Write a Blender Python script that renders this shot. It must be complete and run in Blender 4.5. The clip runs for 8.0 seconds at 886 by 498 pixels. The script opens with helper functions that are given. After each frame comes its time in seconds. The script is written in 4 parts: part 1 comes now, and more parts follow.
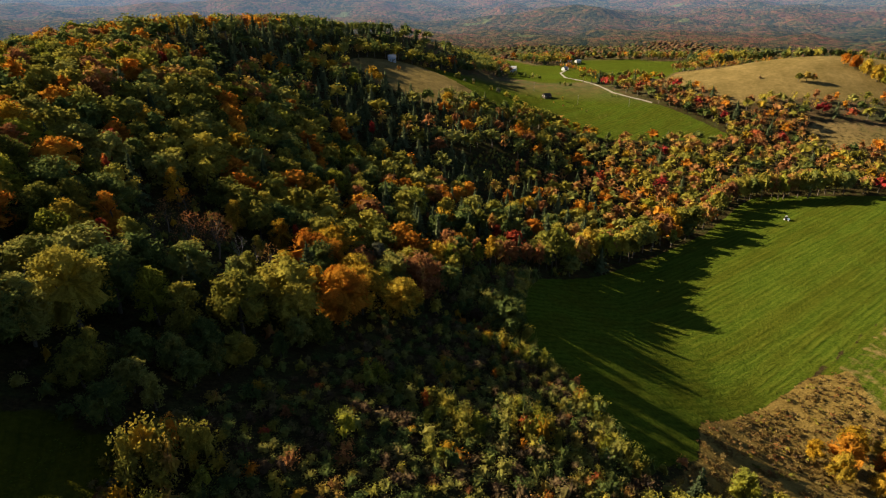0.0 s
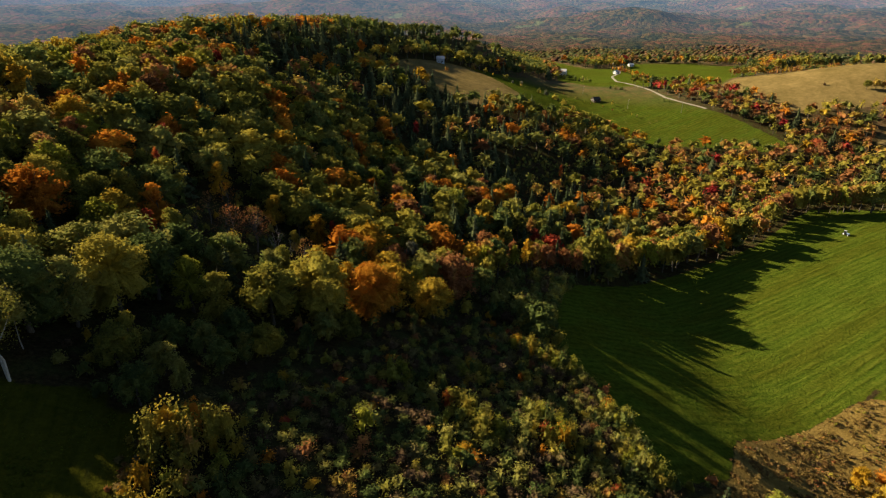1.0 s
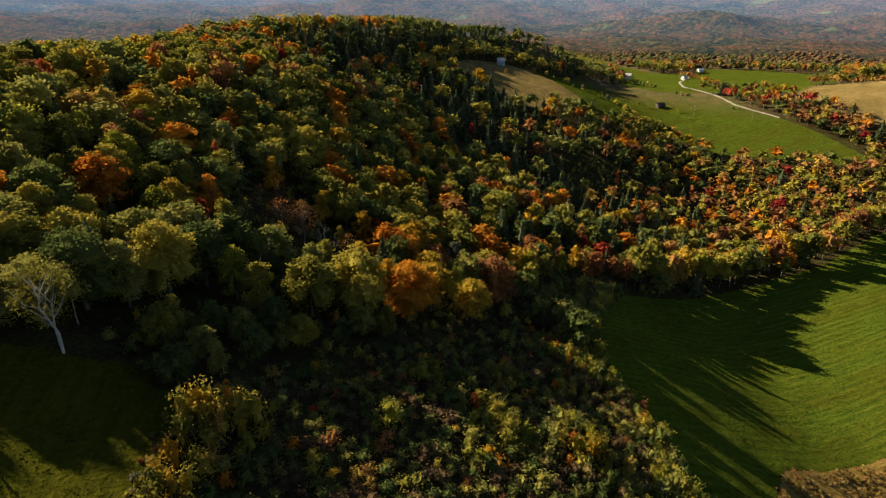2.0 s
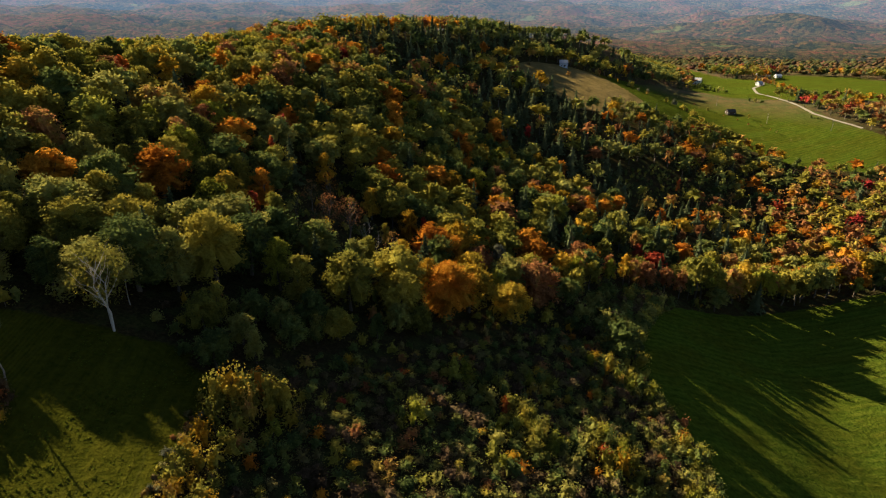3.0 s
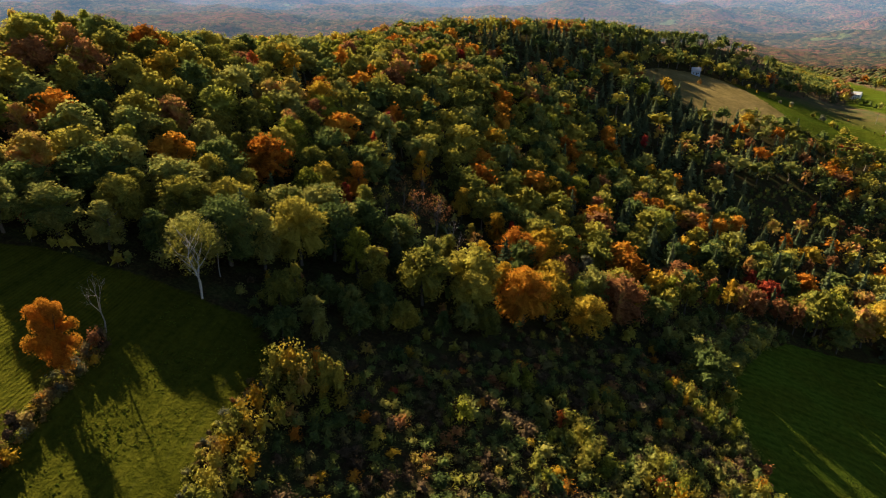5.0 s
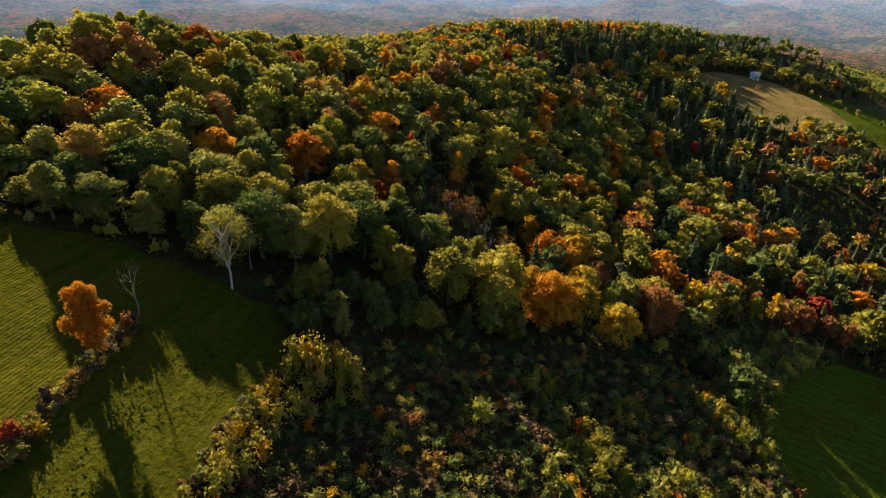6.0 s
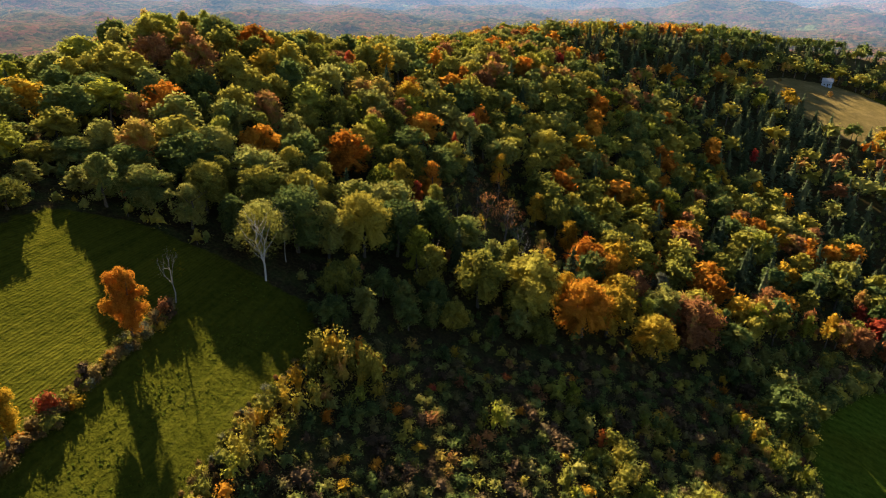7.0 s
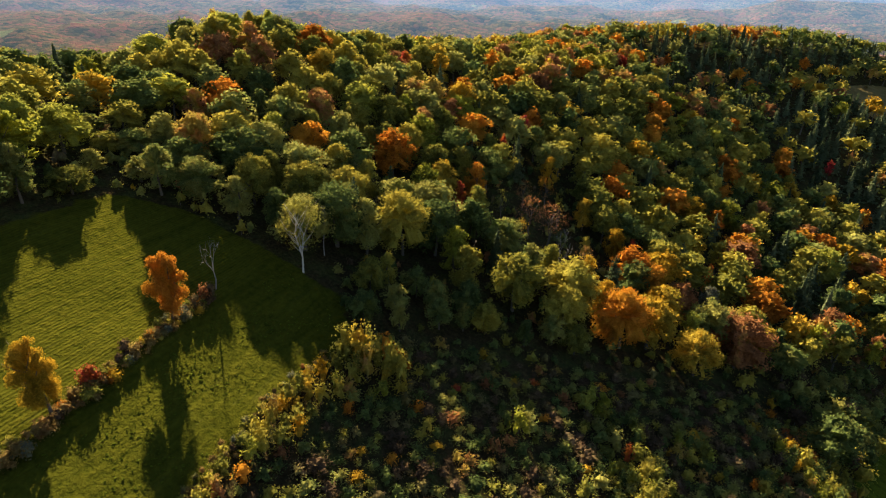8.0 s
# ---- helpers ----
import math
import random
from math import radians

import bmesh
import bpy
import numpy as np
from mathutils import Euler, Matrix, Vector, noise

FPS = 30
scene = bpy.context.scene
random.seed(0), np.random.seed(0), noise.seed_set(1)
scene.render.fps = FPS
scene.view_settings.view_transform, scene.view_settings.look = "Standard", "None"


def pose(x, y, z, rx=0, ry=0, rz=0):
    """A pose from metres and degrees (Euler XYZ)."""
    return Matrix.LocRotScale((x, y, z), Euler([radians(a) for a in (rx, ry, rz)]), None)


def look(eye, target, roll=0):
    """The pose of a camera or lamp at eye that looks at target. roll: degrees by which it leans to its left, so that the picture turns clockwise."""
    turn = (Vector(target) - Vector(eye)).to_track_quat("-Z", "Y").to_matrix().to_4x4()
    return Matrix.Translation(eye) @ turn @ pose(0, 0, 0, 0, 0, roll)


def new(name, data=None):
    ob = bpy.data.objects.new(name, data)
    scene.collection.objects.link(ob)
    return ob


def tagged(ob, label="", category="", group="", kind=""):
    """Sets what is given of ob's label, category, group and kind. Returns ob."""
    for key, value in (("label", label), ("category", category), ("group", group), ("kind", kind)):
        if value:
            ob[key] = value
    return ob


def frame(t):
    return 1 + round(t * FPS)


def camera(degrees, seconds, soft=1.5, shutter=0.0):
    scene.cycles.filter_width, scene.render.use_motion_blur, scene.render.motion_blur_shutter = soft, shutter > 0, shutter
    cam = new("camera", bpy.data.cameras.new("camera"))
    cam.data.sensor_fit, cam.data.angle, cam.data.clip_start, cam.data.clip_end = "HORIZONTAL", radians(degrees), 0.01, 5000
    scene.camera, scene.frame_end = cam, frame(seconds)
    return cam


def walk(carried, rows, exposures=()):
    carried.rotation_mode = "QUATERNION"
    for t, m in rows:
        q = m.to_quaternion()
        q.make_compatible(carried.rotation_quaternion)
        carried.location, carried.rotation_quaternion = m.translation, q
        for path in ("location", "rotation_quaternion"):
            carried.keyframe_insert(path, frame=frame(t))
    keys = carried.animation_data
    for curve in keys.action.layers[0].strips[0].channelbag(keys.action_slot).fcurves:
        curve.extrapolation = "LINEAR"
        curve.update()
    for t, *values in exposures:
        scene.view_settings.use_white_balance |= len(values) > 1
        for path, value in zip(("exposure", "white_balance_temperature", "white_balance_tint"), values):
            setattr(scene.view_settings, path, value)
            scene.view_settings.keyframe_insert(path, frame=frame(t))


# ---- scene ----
cam = camera(76.7, 8.0, soft=1.15)
LEVEL = pose(0, 0, 0, 0.9, 0, 0)
PATH = [
    (0, (2.023, -0.641, 48.635), (1.987, 1.182, 47.813), -0.6),
    (0.5, (3.738, -0.74, 48.618), (3.624, 1.081, 47.798), -0.5),
    (1, (5.407, -0.84, 48.627), (5.213, 0.976, 47.811), -0.4),
    (1.5, (7.194, -0.783, 48.648), (6.904, 1.021, 47.835), -0.2),
    (3, (12.676, 0.22, 48.927), (12.096, 1.955, 48.117), 0.2),
    (3.5, (14.629, 0.754, 49.029), (13.949, 2.452, 48.22), 0.3),
    (4, (16.627, 1.421, 49.125), (15.851, 3.077, 48.317), 0.4),
    (4.5, (18.556, 2.222, 49.217), (17.688, 3.833, 48.41), 0.5),
    (5, (20.393, 2.975, 49.318), (19.452, 4.544, 48.511), 0.6),
    (6.5, (25.806, 5.928, 49.858), (24.661, 7.355, 49.05), 0.9),
    (7, (27.522, 7.181, 50.026), (26.305, 8.547, 49.218), 1.0),
    (7.5, (29.246, 8.63, 50.191), (27.954, 9.925, 49.382), 1.1),
    (8, (30.997, 10.312, 50.307), (29.635, 11.532, 49.496), 1.2),
]
walk(cam, [(t, LEVEL @ look(eye, target, roll)) for t, eye, target, roll in PATH], [(0, 1.74), (2, 1.80), (4, 2.05), (6, 2.36), (8, 2.70)])

# ---- sky and sun ----
SUN_TO = Vector((-0.94, 0.342, 0.0)).normalized()   # towards the sun, in plan
SUN_UP = radians(27.0)
world = bpy.data.worlds.new("sky")
scene.world = world
world.use_nodes = True
wn, wl = world.node_tree.nodes, world.node_tree.links
sky = wn.new("ShaderNodeTexSky")
sky.sky_type = "NISHITA"
sky.sun_disc = False
sky.sun_elevation = SUN_UP
sky.sun_rotation = math.atan2(SUN_TO.x, SUN_TO.y)
sky.air_density, sky.dust_density, sky.ozone_density = 1.0, 0.5, 2.0
background = wn["Background"]
background.inputs["Strength"].default_value = 0.03
wl.new(sky.outputs["Color"], background.inputs["Color"])
sun = new("sun", bpy.data.lights.new("sun", "SUN"))
sun.data.energy, sun.data.angle, sun.data.color = 5.0, radians(0.6), (1.0, 0.835, 0.55)
sun.matrix_world = look((SUN_TO * math.cos(SUN_UP) + Vector((0, 0, math.sin(SUN_UP)))) * 900, (0, 0, 0))


# ---- materials ----
class Nodes:
    """A node material under construction."""

    def __init__(self, name):
        self.material = bpy.data.materials.new(name)
        self.material.use_nodes = True
        self.tree = self.material.node_tree
        self.tree.nodes.clear()
        self.out = self.tree.nodes.new("ShaderNodeOutputMaterial")

    def add(self, kind, values=(), **settings):
        node = self.tree.nodes.new(kind)
        for key, value in settings.items():
            setattr(node, key, value)
        for key, value in dict(values).items():
            self.put(value, node.inputs[key])
        return node

    def put(self, value, socket):
        if isinstance(value, bpy.types.NodeSocket):
            self.tree.links.new(value, socket)
        else:
            socket.default_value = value

    def noise(self, scale, detail=4.0, rough=0.6, vector=None):
        values = {"Scale": scale, "Detail": detail, "Roughness": rough}
        if vector is not None:
            values["Vector"] = vector
        return self.add("ShaderNodeTexNoise", values).outputs["Fac"]

    def place(self):
        return self.add("ShaderNodeNewGeometry").outputs["Position"]

    def ramp(self, fac, *stops):
        node = self.add("ShaderNodeValToRGB", {"Fac": fac})
        while len(node.color_ramp.elements) < len(stops):
            node.color_ramp.elements.new(0.5)
        for element, (at, colour) in zip(node.color_ramp.elements, stops):
            element.position, element.color = at, (*colour, 1)
        return node.outputs["Color"]

    def maths(self, operation, a, b=0.0, c=0.0):
        node = self.add("ShaderNodeMath", operation=operation)
        for socket, value in zip(node.inputs, (a, b, c)):
            self.put(value, socket)
        return node.outputs[0]

    def mix(self, fac, a, b, blend="MIX"):
        node = self.add("ShaderNodeMix", data_type="RGBA", blend_type=blend)
        for socket, value in zip((node.inputs[0], node.inputs[6], node.inputs[7]), (fac, a, b)):
            self.put(value, socket)
        return node.outputs[2]

    def surface(self, colour, rough=0.9, metal=0.0, bump=None, depth=0.1, strength=0.5, **more):
        values = {"Base Color": colour, "Roughness": rough, "Metallic": metal}
        values.update(more)
        if bump is not None:
            values["Normal"] = self.add("ShaderNodeBump", {"Height": bump, "Distance": depth, "Strength": strength}).outputs[0]
        shader = self.add("ShaderNodeBsdfPrincipled", values)
        self.tree.links.new(shader.outputs[0], self.out.inputs["Surface"])
        return self.material


def grey(v):
    return (v, v, v)


def tone(c):
    return (*c, 1)


def leaf_material(name, dark, mid, light, glow=0.36, turning=None):
    """Thin leaves: colour varies from leaf to leaf, from tree to tree and through the crown; some light shines through."""
    n = Nodes(name)
    leaf = n.add("ShaderNodeNewGeometry").outputs["Random Per Island"]
    tree = n.add("ShaderNodeObjectInfo").outputs["Random"]
    vary = n.add("ShaderNodeAttribute", attribute_name="vary").outputs["Fac"]
    patch = n.noise(0.35, 3, 0.6, n.place())
    spray = n.noise(1.7, 5, 0.78, n.place())
    shade = n.maths("MULTIPLY_ADD", leaf, 0.34, n.maths("MULTIPLY_ADD", patch, 0.45, -0.52))
    shade = n.maths("MULTIPLY_ADD", spray, 1.0, shade)
    own = n.maths("FRACT", n.maths("ADD", tree, vary))
    shade = n.maths("ADD", shade, n.maths("MULTIPLY_ADD", own, 0.5, -0.2))
    colour = n.ramp(shade, (0.05, dark), (0.45, mid), (0.9, light))
    if turning:
        # part of the crown has turned, or not yet
        blend = n.maths("ADD", n.noise(0.20, 4, 0.65, n.place()), n.maths("MULTIPLY_ADD", own, 0.3, -0.15))
        other = n.ramp(shade, (0.05, tuple(v * 0.4 for v in turning)), (0.45, turning), (0.9, tuple(v * 1.6 for v in turning)))
        colour = n.mix(n.ramp(blend, (0.47, grey(0)), (0.62, grey(0.9))), colour, other)
    clump = n.noise(0.8, 5, 0.7, n.place())
    rough = n.add("ShaderNodeBump", {"Height": clump, "Distance": 1.8, "Strength": 0.9}).outputs[0]
    diffuse = n.add("ShaderNodeBsdfDiffuse", {"Color": colour, "Normal": rough})
    through_leaf = n.add("ShaderNodeBsdfTranslucent", {"Color": colour, "Normal": rough})
    mixed = n.add("ShaderNodeMixShader", {0: glow})
    n.tree.links.new(diffuse.outputs[0], mixed.inputs[1])
    n.tree.links.new(through_leaf.outputs[0], mixed.inputs[2])
    n.tree.links.new(mixed.outputs[0], n.out.inputs["Surface"])
    return n.material


LEAF = {
    "green": leaf_material("green_leaves", (0.048, 0.070, 0.024), (0.133, 0.162, 0.042), (0.282, 0.292, 0.080), turning=(0.237, 0.210, 0.050)),
    "olive": leaf_material("olive_leaves", (0.089, 0.095, 0.021), (0.249, 0.226, 0.039), (0.445, 0.368, 0.064), turning=(0.285, 0.228, 0.036)),
    "lime": leaf_material("yellow_green_leaves", (0.114, 0.122, 0.018), (0.326, 0.310, 0.034), (0.561, 0.482, 0.084), turning=(0.181, 0.186, 0.034)),
    "gold": leaf_material("golden_leaves", (0.184, 0.115, 0.011), (0.486, 0.280, 0.026), (0.733, 0.453, 0.056), turning=(0.280, 0.205, 0.028)),
    "orange": leaf_material("orange_leaves", (0.200, 0.069, 0.010), (0.512, 0.181, 0.022), (0.750, 0.325, 0.041), turning=(0.38, 0.175, 0.0194)),
    "rust": leaf_material("rust_brown_leaves", (0.141, 0.064, 0.027), (0.367, 0.155, 0.059), (0.592, 0.268, 0.097), turning=(0.283, 0.212, 0.039)),
    "red": leaf_material("red_leaves", (0.15, 0.022, 0.0126), (0.39, 0.066, 0.034), (0.56, 0.14, 0.064), turning=(0.42, 0.15, 0.0213)),
    "crimson": leaf_material("crimson_leaves", (0.14, 0.014, 0.014), (0.37, 0.042, 0.040), (0.54, 0.10, 0.08), turning=(0.30, 0.09, 0.03)),
    "grass": leaf_material("grass_tufts", (0.048, 0.066, 0.008), (0.085, 0.105, 0.012), (0.13, 0.14, 0.018), 0.4),
    "needle": leaf_material("conifer_needles", (0.036, 0.050, 0.0234), (0.085, 0.105, 0.0494), (0.15, 0.165, 0.0780), 0.25),
    "sage": leaf_material("pale_grey_green_leaves", (0.06, 0.066, 0.0442), (0.16, 0.155, 0.102), (0.3, 0.27, 0.204), turning=(0.2, 0.18, 0.051)),
    "twig": leaf_material("dry_brown_twigs", (0.04, 0.026, 0.0149), (0.11, 0.07, 0.0382), (0.21, 0.14, 0.0744), 0.1, turning=(0.12, 0.1, 0.0319)),
    "straw": leaf_material("tawny_dry_weeds", (0.10, 0.066, 0.022), (0.28, 0.19, 0.062), (0.45, 0.33, 0.13), 0.45, turning=(0.15, 0.085, 0.0319)),
}
# far copies of the leaf tones, muted so that haze sits in the colour
DISTANT_LEAF = {
    "green": leaf_material("distant_green_woods", (0.040, 0.050, 0.022), (0.070, 0.080, 0.034), (0.105, 0.11, 0.046)),
    "olive": leaf_material("distant_olive_woods", (0.056, 0.056, 0.024), (0.100, 0.092, 0.036), (0.14, 0.125, 0.048)),
    "rust": leaf_material("distant_rust_woods", (0.080, 0.054, 0.034), (0.145, 0.088, 0.050), (0.19, 0.118, 0.066)),
    "orange": leaf_material("distant_orange_woods", (0.095, 0.056, 0.028), (0.165, 0.092, 0.042), (0.21, 0.13, 0.056)),
    "red": leaf_material("distant_red_woods", (0.09, 0.044, 0.034), (0.155, 0.070, 0.050), (0.20, 0.095, 0.064)),
    "gold": leaf_material("distant_golden_woods", (0.085, 0.068, 0.026), (0.15, 0.112, 0.040), (0.20, 0.15, 0.054)),
    "needle": leaf_material("distant_conifer_woods", (0.032, 0.042, 0.024), (0.050, 0.064, 0.034), (0.074, 0.090, 0.044), 0.2),
}


def bark_material(name, low, high):
    n = Nodes(name)
    p = n.add("ShaderNodeMapping", {"Vector": n.place(), "Scale": (3, 3, 0.8)}).outputs[0]
    grain = n.noise(2.5, 6, 0.7, p)
    return n.surface(n.ramp(grain, (0.3, low), (0.7, high)), 0.95, bump=grain, depth=0.05)


BARK = bark_material("brown_bark", (0.035, 0.026, 0.018), (0.11, 0.085, 0.06))
PALE_BARK = bark_material("pale_birch_bark", (0.16, 0.14, 0.11), (0.52, 0.48, 0.42))
GREY_BARK = bark_material("dead_grey_wood", (0.10, 0.088, 0.075), (0.26, 0.23, 0.20))


def ground_material():
    """Forest litter, green grass, dry grass and scrub, blended by the cover that each spot bears."""
    n = Nodes("ground_cover")
    p = n.place()
    fine, broad, patchy = n.noise(1.6, 6, 0.7, p), n.noise(0.035, 5, 0.6, p), n.noise(0.22, 5, 0.65, p)
    cover = n.add("ShaderNodeAttribute", attribute_name="cover").outputs["Color"]
    parts = n.add("ShaderNodeSeparateColor", {"Color": cover})
    litter = n.ramp(fine, (0.3, (0.014, 0.011, 0.006)), (0.55, (0.038, 0.027, 0.012)), (0.8, (0.085, 0.058, 0.022)))
    litter = n.mix(n.ramp(patchy, (0.45, grey(0)), (0.65, grey(0.8))), litter, n.ramp(fine, (0.3, (0.020, 0.028, 0.009)), (0.75, (0.07, 0.075, 0.02))))
    east_rows = n.add("ShaderNodeMapping", {"Vector": p, "Rotation": (0, 0, radians(37)), "Scale": (22, 1, 1)}, vector_type="TEXTURE").outputs[0]
    west_rows = n.add("ShaderNodeMapping", {"Vector": p, "Rotation": (0, 0, radians(118)), "Scale": (14, 1, 1)}, vector_type="TEXTURE").outputs[0]
    west = n.maths("LESS_THAN", n.add("ShaderNodeSeparateXYZ", {"Vector": p}).outputs["X"], -15.0)
    rows = n.mix(west, east_rows, west_rows)
    streak, swath = n.noise(0.75, 4, 0.65, rows), n.noise(0.11, 3, 0.55, rows)
    tuft = n.noise(0.9, 3, 0.6, p)
    bands = n.add("ShaderNodeTexWave", {"Vector": n.mix(west, n.add("ShaderNodeMapping", {"Vector": p, "Rotation": (0, 0, radians(-37))}).outputs[0], n.add("ShaderNodeMapping", {"Vector": p, "Rotation": (0, 0, radians(-118)), "Scale": (6.0, 6.0, 1)}).outputs[0]), "Scale": 0.10, "Distortion": 1.4, "Detail": 2.0, "Detail Scale": 0.25}, bands_direction="Y").outputs["Fac"]
    spot = n.add("ShaderNodeSeparateXYZ", {"Vector": p})
    hayfield = n.maths("LESS_THAN", n.maths("MULTIPLY_ADD", spot.outputs["Y"], 0.65, spot.outputs["X"]), -33.0)
    mowing = n.maths("MULTIPLY", bands, n.maths("MULTIPLY_ADD", n.maths("MULTIPLY", west, hayfield), 0.10, n.maths("MULTIPLY_ADD", west, -0.06, 0.07)))
    blade = n.maths("MULTIPLY_ADD", streak, 0.6, n.maths("MULTIPLY_ADD", tuft, 0.5, n.maths("MULTIPLY_ADD", fine, 0.35, n.maths("MULTIPLY_ADD", mowing, 1.0, -0.235))))
    grass = n.ramp(blade, (0.3, (0.021, 0.036, 0.004)), (0.5, (0.047, 0.070, 0.007)), (0.72, (0.088, 0.103, 0.012)))
    mellow = n.ramp(n.maths("ADD", n.maths("MULTIPLY", swath, 0.65), n.maths("MULTIPLY", broad, 0.4)), (0.44, grey(0)), (0.62, grey(0.45)))
    mellow = n.maths("MAXIMUM", mellow, n.maths("MULTIPLY", west, 0.80))
    grass = n.mix(mellow, grass, n.ramp(blade, (0.3, (0.026, 0.027, 0.003)), (0.7, (0.064, 0.055, 0.006))))
    thin = n.noise(1.3, 5, 0.7, rows)
    grass = n.mix(n.ramp(thin, (0.60, grey(0)), (0.72, grey(0.55))), grass, (0.050, 0.050, 0.012, 1))
    dry = n.ramp(n.maths("MULTIPLY_ADD", patchy, 0.5, n.maths("MULTIPLY", broad, 0.55)), (0.35, (0.092, 0.070, 0.023)), (0.55, (0.155, 0.112, 0.042)), (0.72, (0.215, 0.153, 0.062)))
    scrub = n.ramp(n.maths("MULTIPLY_ADD", fine, 0.6, n.maths("MULTIPLY", patchy, 0.45)), (0.3, (0.060, 0.040, 0.011)), (0.52, (0.15, 0.100, 0.028)), (0.75, (0.25, 0.175, 0.055)))
    ragged = n.maths("MULTIPLY_ADD", patchy, 0.7, -0.35)

    def amount(channel):
        return n.ramp(n.maths("ADD", parts.outputs[channel], ragged), (0.44, grey(0)), (0.56, grey(1)))

    colour = n.mix(amount("Red"), litter, grass)
    colour = n.mix(amount("Green"), colour, dry)
    colour = n.mix(amount("Blue"), colour, scrub)
    tops, stand = n.noise(0.10, 5, 0.75, p), n.noise(0.0045, 4, 0.6, p)
    far_woods = n.ramp(n.maths("MULTIPLY_ADD", tops, 0.55, n.maths("MULTIPLY", stand, 0.5)), (0.38, (0.040, 0.050, 0.024)), (0.48, (0.075, 0.074, 0.032)), (0.56, (0.125, 0.080, 0.044)), (0.68, (0.165, 0.100, 0.054)))
    colour = n.mix(n.add("ShaderNodeAttribute", attribute_name="far_woods").outputs["Fac"], colour, far_woods)
    relief = n.maths("ADD", n.maths("MULTIPLY", mowing, 1.6), n.maths("MULTIPLY_ADD", streak, 0.8, n.maths("MULTIPLY_ADD", tuft, 1.2, fine)))
    return n.surface(colour, 1.0, bump=relief, depth=0.5, strength=0.9, **{"Specular IOR Level": 0.0})


GROUND = ground_material()


def plain(name, colour, rough=0.8, metal=0.0, scale=3.0, spread=0.25):
    n = Nodes(name)
    grain = n.noise(scale, 5, 0.65, n.place())
    low, high = tuple(c * (1 - spread) for c in colour), tuple(min(1, c * (1 + spread)) for c in colour)
    return n.surface(n.ramp(grain, (0.3, low), (0.7, high)), rough, metal, bump=grain, depth=0.02, strength=0.3)


WHITE_PAINT = plain("white_clapboard_paint", (0.56, 0.56, 0.55), 0.7)
BLUE_PAINT = plain("blue_grey_clapboard_paint", (0.30, 0.36, 0.45), 0.7)
RED_ROOF = plain("rusty_metal_roof", (0.20, 0.085, 0.055), 0.6)
GREY_ROOF = plain("grey_shingle_roof", (0.30, 0.30, 0.32), 0.8)
DARK_WOOD = plain("dark_weathered_boards", (0.045, 0.032, 0.024), 0.9)
GRAVEL = plain("pale_gravel", (0.20, 0.175, 0.135), 1.0, scale=0.6)
GLASS = plain("dark_window_glass", (0.02, 0.025, 0.03), 0.15, spread=0.1)
PALE_METAL = plain("pale_painted_metal", (0.60, 0.60, 0.58), 0.45)
BLACK_RUBBER = plain("black_rubber", (0.02, 0.02, 0.02), 0.9)
RED_METAL = plain("faded_blue_metal", (0.16, 0.22, 0.33), 0.5)
WALL_STONE = plain("grey_field_stone", (0.24, 0.22, 0.19), 0.95, scale=1.2, spread=0.45)


def distance_material():
    """Wooded ranges at the end of the view; haze is painted on them as bluish emission, stronger the farther they lie.
    """
    n = Nodes("distant_wooded_hills")
    p = n.place()
    crowns = n.add("ShaderNodeTexVoronoi", {"Vector": n.add("ShaderNodeMapping", {"Vector": p, "Scale": (0.075, 0.075, 0.02)}).outputs[0], "Scale": 1.0})
    own = n.add("ShaderNodeSeparateColor", {"Color": crowns.outputs["Color"]}).outputs["Red"]
    woods, broad, fields = n.noise(0.016, 8, 0.75, p), n.noise(0.0026, 5, 0.65, p), n.noise(0.0040, 3, 0.5, p)
    mixed = n.maths("MULTIPLY_ADD", woods, 0.40, n.maths("MULTIPLY_ADD", broad, 0.55, n.maths("MULTIPLY", own, 0.22)))
    colour = n.ramp(mixed, (0.40, (0.012, 0.020, 0.010)), (0.52, (0.036, 0.036, 0.014)), (0.62, (0.074, 0.052, 0.020)), (0.70, (0.105, 0.046, 0.024)), (0.82, (0.115, 0.058, 0.026)))
    colour = n.mix(n.ramp(fields, (0.665, grey(0)), (0.68, grey(0.9))), colour, (0.085, 0.095, 0.035, 1))
    bumps = n.maths("MULTIPLY_ADD", crowns.outputs["Distance"], -0.6, n.maths("MULTIPLY", woods, 2.2))
    shader = n.add("ShaderNodeBsdfDiffuse", {"Color": colour, "Normal": n.add("ShaderNodeBump", {"Height": bumps, "Distance": 14.0, "Strength": 1.0}).outputs[0]})
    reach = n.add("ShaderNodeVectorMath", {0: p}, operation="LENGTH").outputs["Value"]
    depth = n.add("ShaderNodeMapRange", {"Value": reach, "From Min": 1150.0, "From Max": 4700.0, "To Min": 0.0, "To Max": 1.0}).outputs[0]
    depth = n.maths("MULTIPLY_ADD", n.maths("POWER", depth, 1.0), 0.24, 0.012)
    # bluish emission laid over the hills as haze
    haze_glow = n.add("ShaderNodeEmission", {"Color": (0.185, 0.30, 0.46, 1), "Strength": depth})
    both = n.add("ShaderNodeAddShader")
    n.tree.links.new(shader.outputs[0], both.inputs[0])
    n.tree.links.new(haze_glow.outputs[0], both.inputs[1])
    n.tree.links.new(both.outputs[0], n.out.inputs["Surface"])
    return n.material


DISTANCE = distance_material()

# ---- the lie of the land ----
def sp(v, s):
    return s * np.logaddexp(0.0, v / s)


